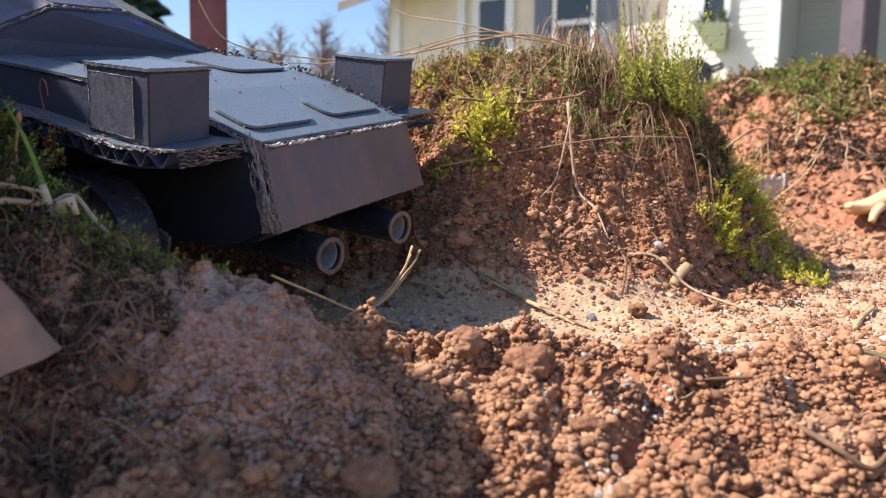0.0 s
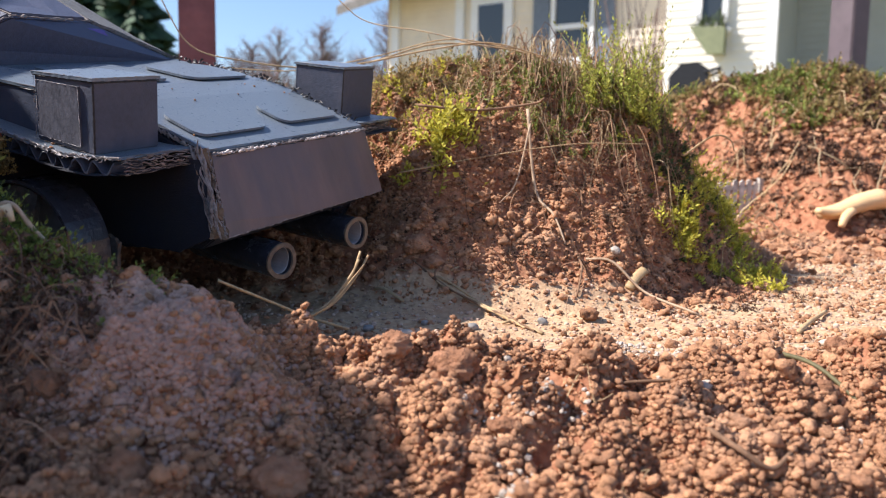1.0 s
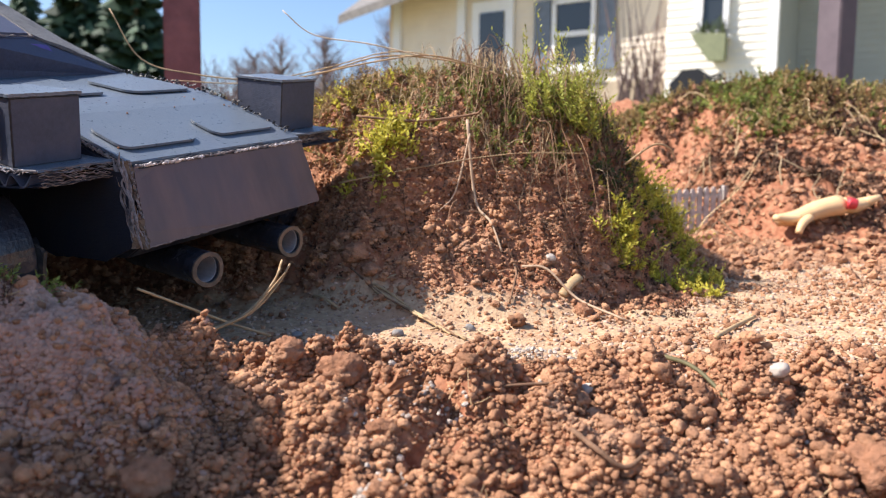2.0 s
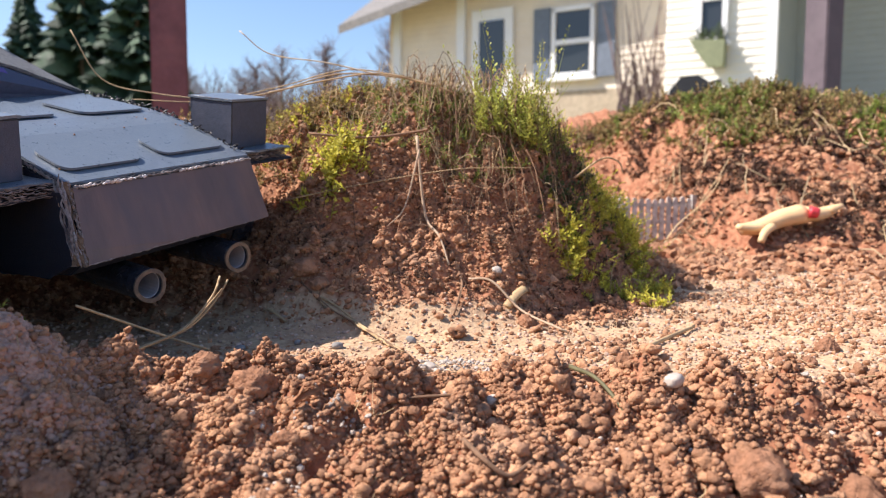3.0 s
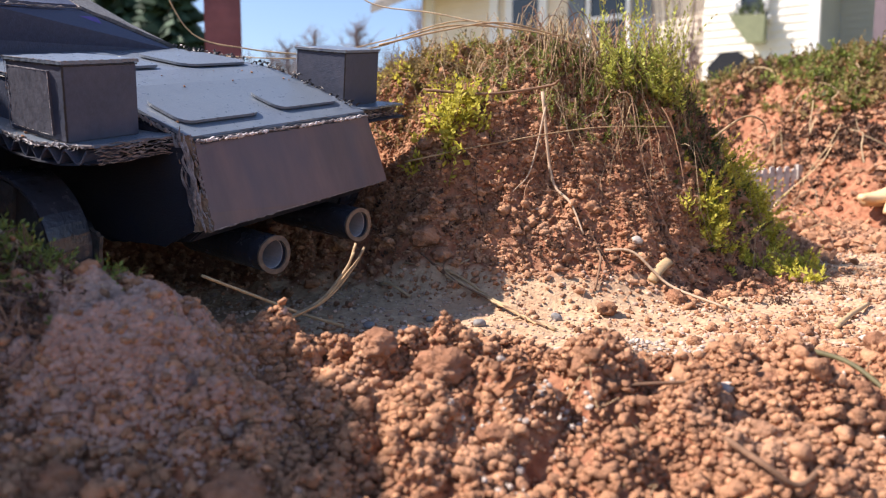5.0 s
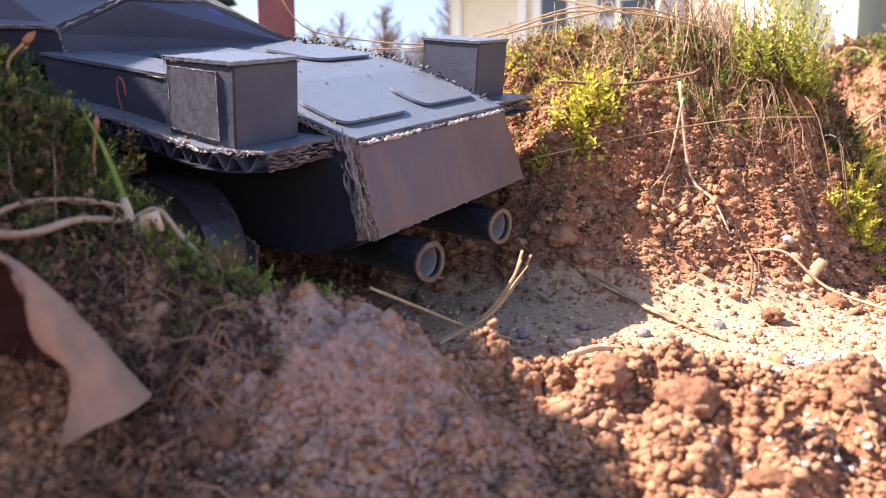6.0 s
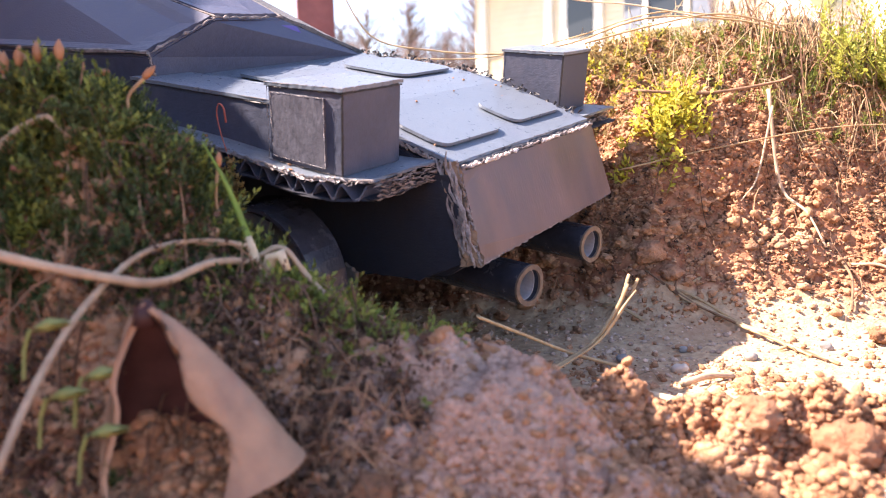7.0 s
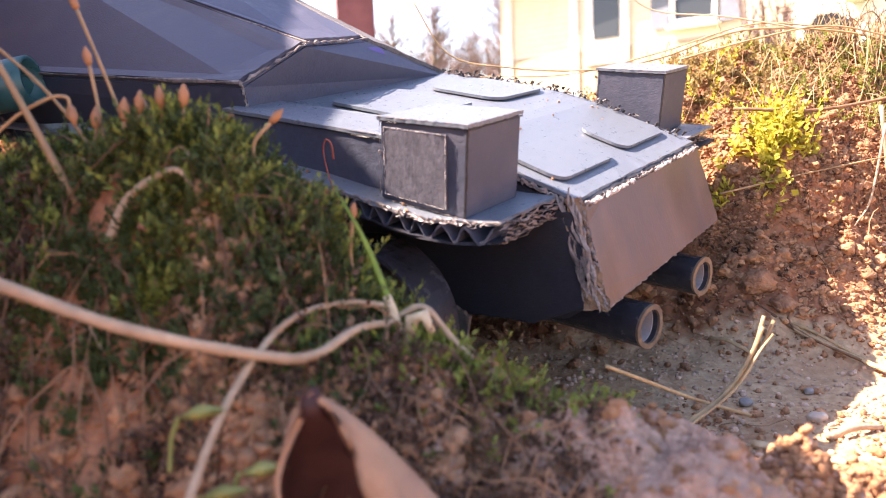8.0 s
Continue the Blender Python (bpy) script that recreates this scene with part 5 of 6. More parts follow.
G = surface
strand("straw", [(-0.135, 0.2434, 0.0812), (-0.1255, 0.2428, 0.0663), (-0.1099, 0.2432, 0.0620), (-0.090, 0.2441, 0.0603), (-0.0728, 0.2452, 0.0623), (-0.0529, 0.2468, 0.0680), (-0.0304, 0.2478, 0.0665), (-0.016, 0.247, 0.062)], 0.00020, M["straw"], "long arching dry straw leaning out from the bank", "straw", 1.4)
strand("straw", [(-0.118, 0.247, 0.0605), (-0.095, 0.247, 0.0598), (-0.072, 0.247, 0.0640), (-0.050, 0.248, 0.0695), (-0.030, 0.2485, 0.0670)], 0.00016, M["straw"], "long arching dry straw leaning out from the bank", "straw", 1.3)
strand("straw", [(-0.0832, 0.2463, 0.0812), (-0.0737, 0.2462, 0.0741), (-0.0564, 0.2469, 0.0715), (-0.0373, 0.2475, 0.0672)], 0.00017, M["straw_pale"], "thin pale straw curling up from the bank", "straw", 1.3)
strand("stem", [(-0.0580, 0.2276, 0.0486), (-0.041, 0.2286, 0.0475), (-0.0256, 0.2298, 0.0495), (-0.0231, 0.2242, 0.0504)], 0.00042, M["twig"], "grey brown stem lying across the bank's face", "stem", 0.8)
strand("stem", [(-0.0695, 0.2279, 0.0602), (-0.0528, 0.23, 0.0640), (-0.0375, 0.2317, 0.0660), (-0.022, 0.236, 0.063)], 0.00026, M["straw"], "dry stem arching over the bank's brow", "stem", 0.8)
strand("root", [(-0.0270, 0.2290, 0.0480), G(-0.0245, 0.2260, .0040), G(-0.0200, 0.2200, .0026), G(-0.0172, 0.2150, .0010)], 0.00042, M["root"], "pale root running down the clay slope", "root", 0.6, lump=.15)
strand("root", [(-0.0262, 0.228, 0.0440), G(-0.030, 0.2240, .0035), G(-0.0345, 0.2195, .0010)], 0.00030, M["root"], "thin pale root on the clay slope", "root", 0.5)
strand("straw", [(-0.062, 0.221, 0.0300), (-0.040, 0.2235, 0.0345), (-0.015, 0.2265, 0.0385), (0.006, 0.231, 0.0390)], 0.0002, M["straw"], "straight dry straw across the bank", "straw", 0.7)
strand("straw", [G(-0.0118, 0.2150, .0010), G(-0.0055, 0.2120, .0022), G(0.002, 0.208, .0026), G(0.0105, 0.1985, .0020), G(0.0135, 0.1980, .0006)], 0.00038, M["root"], "bent straw stalk at the foot of the bank", "straw", 0.8)
strand("stem", [G(-0.0145, 0.2156, .0006), G(-0.0135, 0.2115, .0024), G(-0.0140, 0.2075, .0026), G(-0.0155, 0.2030, .0008)], 0.00034, M["twig"], "short brown stem stuck in the clay slope", "stem", 0.8)
strand("straw", [G(0.0035, 0.2150, .0026), G(0.0010, 0.2125, .0018), G(-0.0015, 0.2095, .0008)], 0.0013, M["straw"], "short split straw stub lying on the clay", "straw", 1.0, flat=.5)
strand("twig", [G(0.0283, 0.1785, .0006), G(0.037, 0.193, .0010), G(0.0469, 0.2069, .0008)], 0.0006, M["straw"], "straight dry stalk lying on the sandy track", "twig", 0.8)
stalk = base("dry_stalk", Matrix.Identity(4), "frayed brown dry stalk lying across the sandy track", "stalk")
for k in range(5):
    jig = lambda: rnd.uniform(-.0007, .0007)
    run = [G(-0.0610 + 0.004 * k + jig(), 0.2085 + jig(), .0006), G(-0.0500 + jig(), 0.2040 + jig(), .0016), G(-0.0400 + jig(), 0.1960 + jig(), .0014), G(-0.0330 + jig(), 0.1870 + jig(), .0010), G(-0.0262 - 0.002 * k + jig(), 0.1770 + 0.002 * k + jig(), .0004)]
    path = curve_path(run, 6)
    part("fibre", Shape().tube(path, [max(.00012, rnd.gauss(.00034, .00009)) for _ in path], 6, flat=.7), M["twig" if k % 2 else "straw"], stalk, smooth=True)
strand("twig", [G(-0.066, 0.206, .001), G(-0.063, 0.202, .003), G(-0.058, 0.199, .0008)], 0.0006, M["straw"], "curled dry straw scrap on the track", "straw", 0.6, flat=.4)
strand("stem", [G(0.0060, 0.1372, .0020), G(0.0100, 0.1285, .0022), G(0.0145, 0.1190, .0004)], 0.00042, M["green_stem"], "dull green stem lying in the crumbs", "stem", 0.7)
strand("root", [G(-0.0115, 0.1105, .0012), G(-0.0088, 0.1062, .0024), G(-0.0055, 0.1052, .0026), G(-0.0022, 0.1075, .0014)], 0.0004, M["twig"], "curved brown root in the crumbs", "root", 0.8)
strand("root", [G(0.031, 0.101, .002), G(0.036, 0.103, .003), G(0.043, 0.107, .001)], 0.0004, M["twig"], "curved brown root in the crumbs", "root", 0.6)
strand("straw", [G(0.050, 0.1375, .0012), G(0.062, 0.1385, .0014), G(0.078, 0.137, .0016)], 0.00022, M["straw"], "fine dry straw across the crumbs", "straw", 0.8)
strand("twig", [G(-0.0285, 0.1225, .0006), G(-0.020, 0.1230, .0010), G(-0.012, 0.122, .0006)], 0.0003, M["twig"], "fine dark twig lying on the soil", "twig", 0.8)
for x, y, lean in ((-0.026, 0.249, -.003), (-0.0235, 0.2485, .003), (-0.022, 0.249, .006), (-0.019, 0.250, .004)):
    strand("stem", [G(x, y, -.001), (x + lean * .3, y, ground_z(x, y) + .007), (x + lean, y, ground_z(x, y) + .013)], 0.00028, M["twig"], "thin dark stem standing on the bank", "stem", 0.3)
strand("straw", [(0.020, 0.2450, 0.0360), (0.0285, 0.245, 0.0420), (0.0335, 0.245, 0.0410), (0.035, 0.245, 0.0375)], 0.00038, M["straw"], "curled straw tip at the bank's shoulder", "straw", 0.5)

# straws on the track close to the lens
bent = base("split_straw", Matrix.Identity(4), "dry tan split straw bending up from the sandy track", "straw")
for k in range(4):
    o = Vector((rnd.uniform(-.0006, .0006), rnd.uniform(-.0006, .0006), 0))
    path = curve_path([Vector((-0.0815, 0.1490, 0.0000)) + o * 2, Vector((-0.0760, 0.1545, 0.0020)) + o, Vector((-0.0695, 0.1608, 0.0048)) + o, Vector((-0.0652, 0.1645, 0.0100)) + o * 1.4, Vector((-0.0632, 0.1656, 0.0126 + .0008 * k)) + o * 2.2], 5)
    part("fibre", Shape().tube(path, [0.00036 * (1 - .25 * i / len(path)) for i in range(len(path))], 6, flat=.5), M["straw"], bent, smooth=True)
strand("straw", [(-0.0884, 0.1529, 0.0106), (-0.0815, 0.1590, 0.0062), (-0.0748, 0.1660, 0.0016), (-0.0660, 0.1640, -0.0004)], 0.00028, M["straw"], "thin tan straw propped on the track", "straw", 1.1)
strand("straw", [G(-0.067, 0.158, .0008), G(-0.0615, 0.1525, .0012), G(-0.057, 0.1485, .0008)], 0.0007, M["straw_pale"], "flat pale straw on the sandy track", "straw", .7, flat=.4)
strand("root", [G(-0.0560, 0.1600, .0008), G(-0.0515, 0.1625, .0013), G(-0.0470, 0.1650, .0006)], 0.00065, M["root"], "short orange root scrap on the track", "root", .7)

# ---------- near bank: husk, grass blade, roots, moss stalks ----------
def husk():
    root = base("seed_husk", Matrix.Translation((-0.1088, 0.0985, 0.0066)), "split tan seed husk with a dark lining, lying on the bank", "seed husk")
    sh = Shape()
    rows, cols = 14, 26
    outer, inner = [], []
    for i in range(rows + 1):
        f = i / rows                                  # 0 at the tip, 1 at the foot
        open_ = 28 + 20 * math.sin(math.pi * min(1, f * .8 + .12))
        for j in range(cols + 1):
            a = radians(264 + open_ + (360 - 2 * open_) * j / cols)
            r = (0.0010 + 0.0092 * f ** .75) * (1 + .05 * math.sin(3 * a + 4 * f))
            edge = min(j, cols - j) / cols
            rag = 0.0007 * math.sin(11 * f + 2 * j) * max(0, 1 - edge * 8)
            x = -0.0034 + 0.0040 * f + r * math.cos(a) + rag
            y = r * math.sin(a) * .60 + .0012 * f
            z = 0.0172 * (1 - f) ** 1.05 + rag + 0.0042 * f * max(0, math.cos(a)) - 0.001 * f
            outer.append((x, y, z))
            inner.append((x - .0005 * math.cos(a), y - .0005 * math.sin(a), z - .0003))
    n = len(outer)
    sh.v = outer + inner
    w = cols + 1
    for i in range(rows):
        for j in range(cols):
            a, b, c, d = i * w + j, i * w + j + 1, (i + 1) * w + j + 1, (i + 1) * w + j
            sh.f += [(a, b, c, d), (n + d, n + c, n + b, n + a)]
            sh.k += [0, 1]
    for i in range(rows):
        for j in (0, cols):
            a, b = i * w + j, (i + 1) * w + j
            sh.f.append((a, b, n + b, n + a))
            sh.k.append(0)
    part("shell", sh, [M["husk_out"], M["husk_in"]], root, "tan shell, dark red brown inside", smooth=True)
    tip = Shape().tube([(-.0036, .0002, .0158), (-.0035, .0002, .0172), (-.0033, .0002, .0180)], [.0014, .0010, .0003], 8)
    part("tip", tip, M["husk_in"], root, "dark dried tip", smooth=True)


husk()
blade = base("grass_blade", Matrix.Translation((-0.1113, 0.1216, 0.0246)), "single green grass blade with a pale sheath on the bank", "grass blade")
bl = Shape()
prof = [(0, 0, 0), (-0.0014, 0.0004, 0.0045), (-0.0034, 0.0006, 0.0095), (-0.0060, 0.0008, 0.0142)]
path = curve_path(prof, 5)
bl.tube(path, [.00052 * (1 - .85 * (i / (len(path) - 1)) ** 1.5) for i in range(len(path))], 6, flat=.45)
part("leaf", bl, M["blade"], blade, "bright green leaf", smooth=True)
part("sheath", Shape().tube([(0.0004, 0, -.0030), (0.0002, 0, -.0008), (-.0003, .0001, .0012), (-.0008, .0002, .0028)], [.0009, .0008, .00065, .0005], 8), M["straw_pale"], blade, "pale papery sheath", smooth=True)
part("sheath", Shape().tube([(0.0010, 0, -.0030), (0.0020, 0, .0002), (0.0034, -.0002, .0008), (.0042, -.0004, -.0012)], [.0006, .0008, .0007, .0004], 8), M["straw_pale"], blade, smooth=True)
def over(points, lift=.0012, whole=False):
    """The same course, raised where the bank would bury it; whole: all of it alike."""
    if whole:
        rise = max(0.0, ground_z(*points[0][:2]) + lift - points[0][2])
        return [(x, y, z + rise) for x, y, z in points]
    return [(x, y, max(z, ground_z(x, y) + lift)) for x, y, z in points]


strand("creeping_root", over([(-0.1660, 0.1000, 0.0400), (-0.1445, 0.0990, 0.0345), (-0.1300, 0.1005, 0.0290), (-0.1190, 0.1045, 0.0255), (-0.1155, 0.1080, 0.0246), (-0.1132, 0.1145, 0.0255), (-0.1110, 0.1215, 0.0245)]), 0.00066, M["root"], "thick pale root creeping over the bank", "root", 0.6, lump=.08)
strand("creeping_root", over([(-0.1205, 0.0885, 0.0125), (-0.1210, 0.0950, 0.0180), (-0.1206, 0.1020, 0.0232), (-0.1188, 0.1100, 0.0272), (-0.1155, 0.1170, 0.0276), (-0.1115, 0.1220, 0.0262)]), 0.00042, M["root"], "pale root looping up the bank", "root", 0.7, lump=.08)
strand("creeping_root", over([(-0.1110, 0.1225, 0.0250), (-0.1082, 0.1230, 0.0258), (-0.1050, 0.1230, 0.0220), (-0.1015, 0.1240, 0.0178), (-0.0965, 0.1252, 0.0152), (-0.0955, 0.1252, 0.0140)]), 0.00040, M["root"], "pale root running down to the track", "root", 0.8, lump=.1)
strand("creeping_root", over([(-0.1105, 0.1220, 0.0240), (-0.1095, 0.1205, 0.0190), (-0.1090, 0.1195, 0.0145)]), 0.00022, M["root"], "fine pale rootlet hanging on the bank", "root", 0.5)
strand("creeping_root", over([(-0.0975, 0.1250, 0.0150), (-0.0920, 0.1265, 0.0100), (-0.0850, 0.1285, 0.0062)]), 0.00024, M["root"], "thin root lying towards the track", "root", 0.5)
strand("creeping_root", over([(-0.1383, 0.1125, 0.0320), (-0.1369, 0.1135, 0.0356), (-0.1346, 0.1140, 0.0376), (-0.1315, 0.1145, 0.0388), (-0.1298, 0.1145, 0.0370)], whole=True), 0.00062, M["root"], "short thick root arching out of the moss", "root", 0.35)
strand("creeping_root", over([(-0.1352, 0.1130, 0.0340), (-0.1318, 0.1135, 0.0330), (-0.1284, 0.1140, 0.0333), (-0.1259, 0.1145, 0.0320)], whole=True), 0.00052, M["twig_red"], "reddish brown root stub in the moss", "root", 0.7)
for x, y, z in ((-0.1225, 0.0992, 0.0216), (-0.1168, 0.0980, 0.0174), (-0.1197, 0.0968, 0.0158), (-0.1158, 0.0965, 0.0125)):
    lf = base("leaf_scrap", Matrix.Translation((x, y, max(z, ground_z(x, y) + .002))), "pale yellow green seedling leaf on the bank", "leaf")
    s = Shape()
    a = rnd.uniform(-.6, .6)
    s.add([(-.002, 0, 0), (0, .0009, .0005), (.0024, .0002, .0009), (0, -.0009, .0006), (0, 0, .0012), (-.002, 0, -.0002), (0, 0, -.0002), (.0024, .0002, .0006)], [(0, 3, 4), (3, 2, 4), (2, 1, 4), (1, 0, 4), (5, 6, 3), (6, 7, 3), (6, 5, 1), (7, 6, 1)])
    part("blade", s, M["seedling"], lf, smooth=True)
    part("stalk", Shape().tube([(-.002, 0, 0), (-.003, .0003, -.002), (-.0035, .0004, -.005)], .0002, 5), M["seedling"], lf)


def moss_stalk(points, size, label="brown moss stalk with a ripe capsule"):
    st = base("moss_stalk", Matrix.Translation(points[0]), label, "moss stalk", "moss stalks on the bank")
    o = Vector(points[0])
    path = curve_path([Vector(q) - o for q in points], 5)
    part("stalk", Shape().tube(path, [.00022] * len(path), 5), M["stalk"], st, smooth=True)
    e, w = path[-1], (path[-1] - path[-2]).normalized()
    cap = Shape().tube([e, e + w * size * .2, e + w * size * .6, e + w * size], [.00022, .00042 * size / .002, .00046 * size / .002, .0001], 8)
    part("capsule", cap, M["capsule"], st, "red brown capsule", smooth=True)


STALKS = (([(-0.1414, 0.1229, 0.0428), (-0.1441, 0.1234, 0.0501), (-0.1474, 0.1239, 0.0584)], .0022), ([(-0.1467, 0.1222, 0.0452), (-0.1516, 0.1222, 0.0517), (-0.1576, 0.1218, 0.0573)], .0003),
          ([(-0.1431, 0.1203, 0.0414), (-0.1438, 0.1208, 0.0457), (-0.1447, 0.1212, 0.0504)], .0022), ([(-0.1367, 0.1219, 0.0441), (-0.1382, 0.1220, 0.0464), (-0.1393, 0.1220, 0.0486)], .0003),
          ([(-0.1561, 0.1160, 0.0432), (-0.1525, 0.1173, 0.0476), (-0.1483, 0.1184, 0.0500), (-0.1463, 0.1189, 0.0501), (-0.1458, 0.1187, 0.0492)], .0024),
          ([(-0.1563, 0.1192, 0.0500), (-0.1566, 0.1197, 0.0560), (-0.1571, 0.1202, 0.0601)], .0021), ([(-0.1247, 0.1227, 0.0333), (-0.1264, 0.1228, 0.0364), (-0.1267, 0.1231, 0.0386), (-0.1249, 0.1237, 0.0407)], .0021),
          ([(-0.1322, 0.1230, 0.0405), (-0.1316, 0.1230, 0.0428), (-0.1306, 0.1230, 0.0432)], .0018), ([(-0.1380, 0.1190, 0.0385), (-0.1378, 0.1190, 0.0400)], .0026), ([(-0.1352, 0.1190, 0.0378), (-0.1352, 0.1190, 0.0392)], .0024),
          ([(-0.1328, 0.1190, 0.0366), (-0.1326, 0.1190, 0.0385)], .0026), ([(-0.1392, 0.1180, 0.0365), (-0.1390, 0.1180, 0.0385)], .0026), ([(-0.1440, 0.1200, 0.0410), (-0.1439, 0.1202, 0.0440)], .0025), ([(-0.1155, 0.1225, 0.0250), (-0.1162, 0.1227, 0.0290), (-0.1158, 0.1230, 0.0330)], .0018))
for pts_, cap_ in STALKS:
    foot = Vector(pts_[0])
    rise = max(0.0, ground_z(foot.x, foot.y) + .0012 - foot.z)
    pts_ = [(x, y, z + rise) for x, y, z in pts_]
    foot.z = min(pts_[0][2], ground_z(foot.x, foot.y)) - .0005
    moss_stalk([foot] + pts_[:] if foot.z < pts_[0][2] - .001 else [foot] + pts_[1:], cap_)
strand("stem", [(-0.1438, 0.1158, 0.0380), (-0.1477, 0.1159, 0.0459), (-0.1522, 0.1162, 0.0542)], 0.00048, M["stalk"], "stout tan dry stem leaning out of the moss", "stem", 0.7)

# ---------- on the vehicle ----------
hook = base("hooked_stalk", Matrix.Translation(on_vehicle(-13.6, -46.4, 27.5)), "thin red hooked moss stalk on the fender", "moss stalk")
o = on_vehicle(-13.6, -46.4, 27.5)
path = curve_path([on_vehicle(*q) - o for q in ((-13.6, -46.4, 27.5), (-14.3, -46.8, 31.6), (-14.7, -46.8, 35.2), (-13.9, -46.8, 37.0), (-13.0, -46.7, 36.3), (-13.1, -46.6, 34.1))], 5)
part("stalk", Shape().tube(path, [.00008 + .00008 * i / len(path) for i in range(len(path))], 6), M["red_stalk"], hook, smooth=True)
q = np.array([on_vehicle(rnd.gauss(-13.6, 1.0), -46.9 + rnd.uniform(-.3, .6), rnd.uniform(21.0, 28.2))[:] for _ in range(70)])
moss_patch("moss_tuft", q, lens_of(q, 0.0006, 0.0016), 0.0007, M["moss_olive"], "dry olive moss tuft stuck to the fender edge", 8, 1.2)
q, sz = [], []
for k in range(30):
    u, vv = rnd.uniform(-45, 12), rnd.choice((-45, -24, -9, 7, 17, 23)) + rnd.uniform(-1.4, 1.4)
    zz = fender_z(u) + .1 if vv < -40 else deck_z(u) + .1
    q.append(on_vehicle(u, vv, zz)[:])
    sz.append(rnd.uniform(.00015, .0004))
vv_, tt_ = lumps(np.array(q), np.array(sz), 1, .4, .3)
tagged(big_mesh("clay_specks", vv_, tt_, M["crumb"], False), "specks of orange clay strewn on the vehicle", "soil crumbs", kind="stuff")

# ---------- clods and stones ----------
def stone(name, x, y, size, mat, label, category, rough_amount=0.5, level=3, sink=0.35, squash=0.8, z=None, knobs=0):
    v, t = lumps(np.array([[0.0, 0.0, 0.0]]), np.array([size]), level, rough_amount, sink, squash)
    if knobs:
        v, t = BALL[level]
        d = nrng.normal(size=(knobs + 6, 3))
        d /= np.linalg.norm(d, axis=1)[:, None]
        tight, tall = np.r_[np.full(6, 0.45), np.full(knobs, 0.955)], np.r_[np.full(6, 0.30), nrng.uniform(0.05, 0.34, knobs)]
        cap = np.clip((v @ d.T - tight) / (1 - tight), 0, 1) ** 0.55 * tall
        r = 0.72 + np.max(cap[:, :6], axis=1) + np.max(cap[:, 6:], axis=1) + nrng.normal(0, 0.05, len(v))
        v = v * r[:, None] * nrng.uniform(0.8, 1.15, 3) * np.array([1, 1, squash]) * size + np.array([0, 0, size * sink])
    me = Shape()
    me.v, me.f, me.k = [tuple(q) for q in v], [tuple(int(i) for i in q) for q in t], [0] * len(t)
    ob = me.object(name, mat, smooth=True)
    ob.location = (x, y, ground_z(x, y) if z is None else z)
    return tagged(ob, label, category)


CLODS = [(0.0530, 0.1639, .0030), (0.0277, 0.1090, .0062), (0.0420, 0.1090, .0055), (0.0852, 0.2804, .0052), (0.0686, 0.1798, .0034), (0.0025, 0.1051, .0034), (-0.0440, 0.1215, .0050),
         (-0.0530, 0.1255, .0042), (-0.0367, 0.1134, .0030), (-0.0760, 0.1369, .0042), (-0.0700, 0.1345, .0036), (-0.0560, 0.2110, .0048), (-0.0600, 0.2160, .0030), (-0.0515, 0.2075, .0036),
         (0.0040, 0.2070, .0044), (0.0590, 0.1660, .0026), (0.0900, 0.1760, .0030), (0.0150, 0.1340, .0026), (-0.0030, 0.1250, .0034), (0.0090, 0.1240, .0028), (0.0545, 0.1100, .0042),
         (-0.0930, 0.1025, .0032), (-0.0880, 0.0980, .0028), (-0.0985, 0.0965, .0030), (0.0640, 0.1180, .0034), (-0.0180, 0.0990, .0036), (0.0140, 0.0995, .0034), (-0.0630, 0.0980, .0044), (-0.0800, 0.0950, .0040)]
for x, y, s in CLODS:
    stone("soil_clod", x, y, s * .62, M["clod"], "crumbly lump of red clay lying on the soil", "soil clod", .7, 4, .2, knobs=150)
for x, y, s in ((0.0205, 0.1248, .0017), (-0.0075, 0.1262, .0019), (-0.0040, 0.2165, .0016), (-0.0190, 0.1580, .0016), (0.0300, 0.1690, .0014), (-0.0280, 0.1440, .0015), (-0.055, 0.169, .0017)):
    stone("quartz_pebble", x, y, s, M["stone_white"], "small white quartz pebble on the soil", "pebble", .32, 3, .4, .75)
for x, y, s in ((0.0668, 0.1495, .0022), (-0.0413, 0.1779, .0014), (-0.0252, 0.1875, .0014), (-0.0520, 0.1850, .0013), (0.010, 0.146, .0018), (-0.0640, 0.1790, .0014)):
    stone("grey_pebble", x, y, s, M["stone_grey"], "small grey pebble on the soil", "pebble", .3, 3, .4, .7)
q = []
for cx, cy, n, r in ((-0.0130, 0.1590, 40, .005), (-0.0060, 0.1520, 34, .004), (-0.0375, 0.1000, 26, .003), (-0.0345, 0.1060, 20, .003), (-0.0300, 0.1180, 40, .004), (-0.0187, 0.1579, 40, .005), (-0.0376, 0.1153, 20, .004), (-0.0129, 0.1466, 30, .004), (0.035, 0.130, 14, .006), (0.0, 0.115, 16, .012), (0.04, 0.115, 12, .012)):
    for _ in range(n):
        x, y = rnd.gauss(cx, r * .6), rnd.gauss(cy, r * .6)
        q.append((x, y, ground_z(x, y) + .0010))
vv_, tt_ = lumps(np.array(q), .00022 + .00045 * nrng.random(len(q)) ** 2, 1, .4, .3)
tagged(big_mesh("white_crumbs", vv_, tt_, M["stone_white"], False), "scattered white crumbs among the clay", "white crumbs", kind="stuff")
lf = base("dry_leaf", Matrix.Translation(surface(-0.0345, 0.1165, .002)), "curled orange brown dead leaf on the soil", "leaf")
s = Shape()
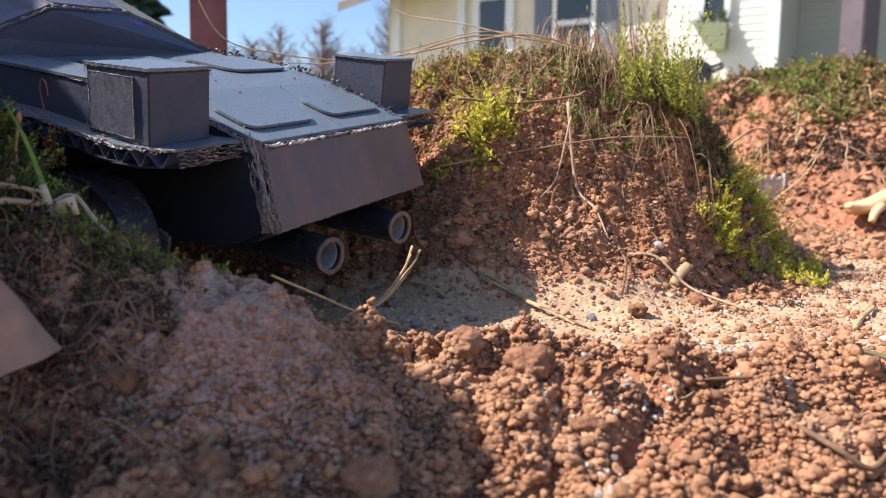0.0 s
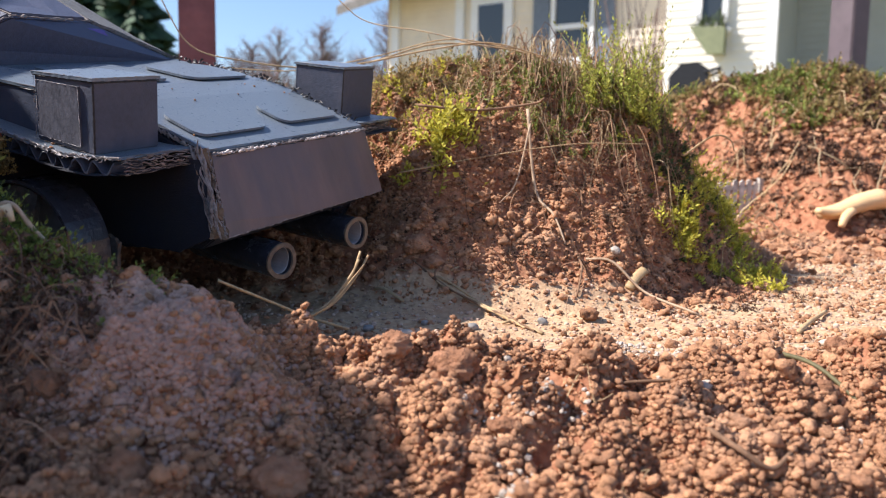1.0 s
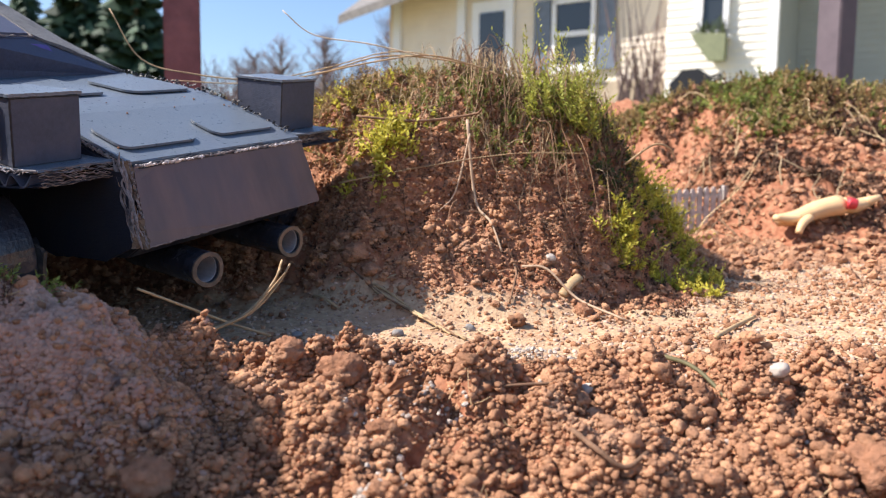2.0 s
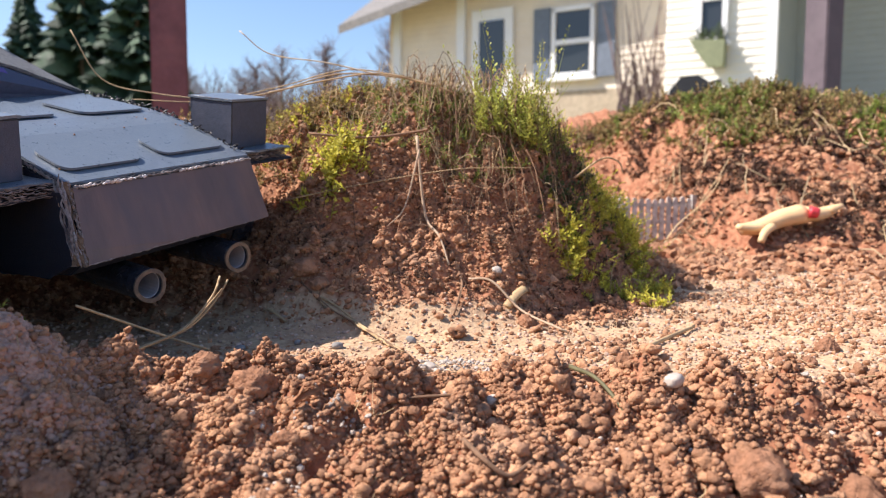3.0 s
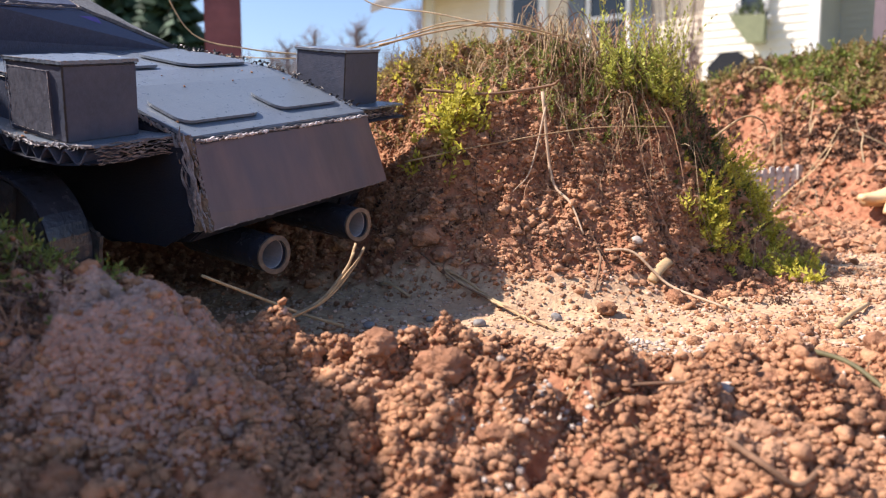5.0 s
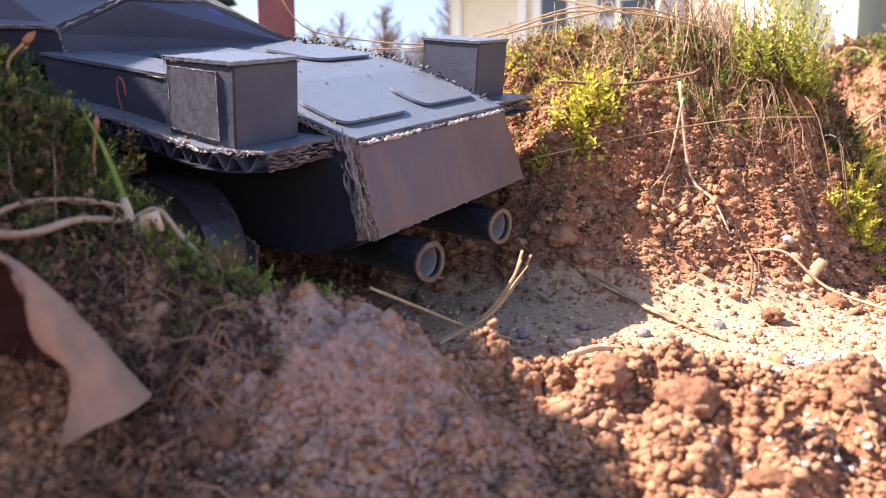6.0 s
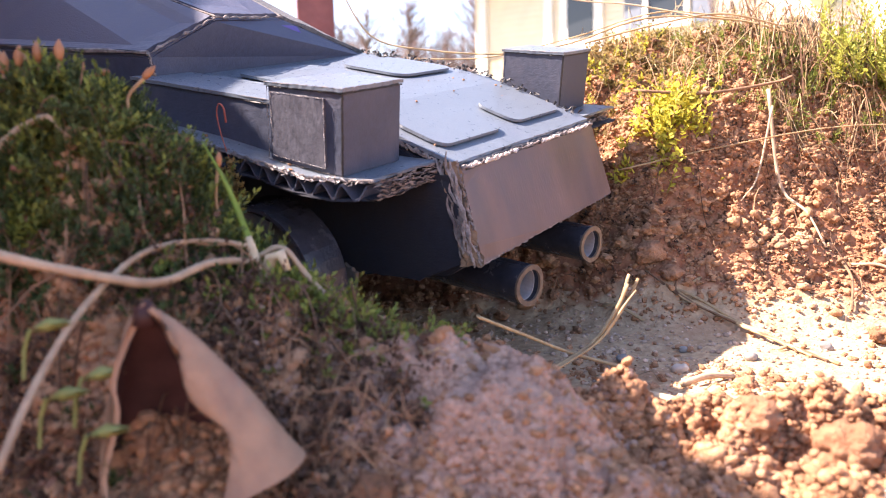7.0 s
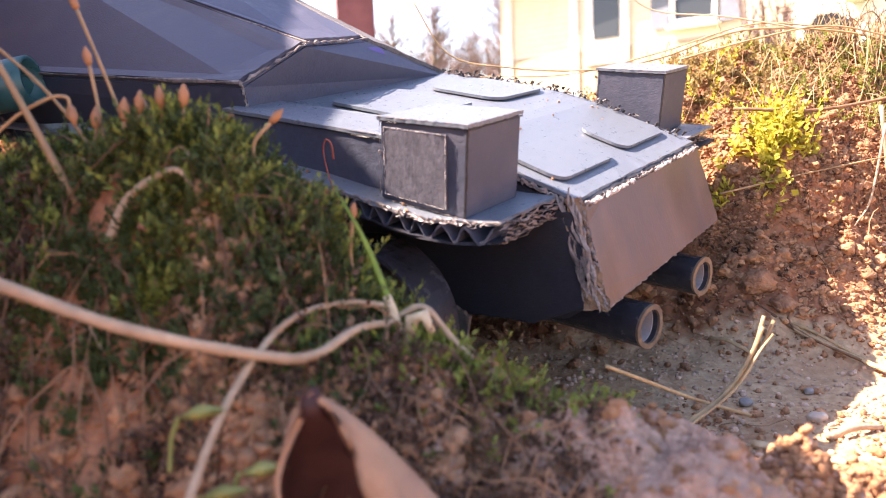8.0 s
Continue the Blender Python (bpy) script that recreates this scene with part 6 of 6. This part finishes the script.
for k in range(3):
    o = .0007 * k
    path = curve_path([(-.0026 + o, -.001, -.001 + o), (-.0006, .0004 * k, .0003 + o), (.0012, .0006, .0009 + o), (.0018 + o * .4, .001, .0018), (.0012, .001 + o * .3, .0030 - o)], 4)
    s.tube(path, [.0007 * (1 - .85 * i / (len(path) - 1)) for i in range(len(path))], 6, flat=.14)
part("blade", s, M["clay_leaf"], lf, smooth=True)

# ---------- toys on the far side ----------
def fence():
    x0, y0 = 0.0585, 0.3905
    f = base("toy_fence", Matrix.Translation((x0, y0, ground_z(0.078, 0.391) + 0.0065)) @ pose(0, 0, 0, 0, 0, 4), "weathered wooden toy fence beside the track", "fence")
    for k in range(12):
        x = .0034 * k
        h = .0165 + rnd.uniform(-.0008, .0008)
        part("picket", Shape().prism([(x - .0011, -.004), (x + .0011, -.004), (x + .0011, h), (x, h + .0007), (x - .0011, h)], 1, -.0006, .0006), M["fence"], f)
    for z in (.0050, .0135):
        part("rail", Shape().box(-.002, .0395, .0008, .0020, z - .0008, z + .0008, jig=.0002), M["fence"], f)
    part("post", Shape().box(.0385, .0415, -.0014, .0020, -.006, .0185), M["fence"], f)


fence()


def figure():
    sh = Shape()

    def blob(path, rad, slot=0):
        sh.tube(curve_path(path, 4), [rad[0] + (rad[1] - rad[0]) * i / (len(curve_path(path, 4)) - 1) for i in range(len(curve_path(path, 4)))], 10, slot)
    blob([(-.018, 0, .002), (-.010, -.001, .0035), (.000, 0, .0080), (.010, .001, .0105)], (.0032, .0056))
    blob([(-.010, -.003, .0030), (-.016, -.005, .0030), (-.022, -.006, .0040)], (.0026, .0018))
    blob([(-.006, -.004, .0040), (-.011, -.008, .0010), (-.013, -.009, -.0040)], (.0022, .0014))
    blob([(.010, .001, .0105), (.017, .002, .0100), (.023, .003, .0120)], (.0046, .0030))
    blob([(.022, .002, .0120), (.029, .003, .0150)], (.0028, .0014))
    blob([(.0105, -.0035, .0118), (.0140, -.0045, .0112)], (.0034, .0028), 1)
    ob = sh.object("toy_figure", [M["doll"], M["red"]], smooth=True)
    ob.matrix_world = Matrix.Translation((0.1225, 0.3460, ground_z(0.1225, 0.346) + 0.001)) @ pose(0, 0, 0, 0, 0, 6) @ Matrix.Diagonal((1, 1, 0.8, 1))
    tagged(ob, "cream soft toy figure with a red patch lying on the bank", "toy figure")


figure()
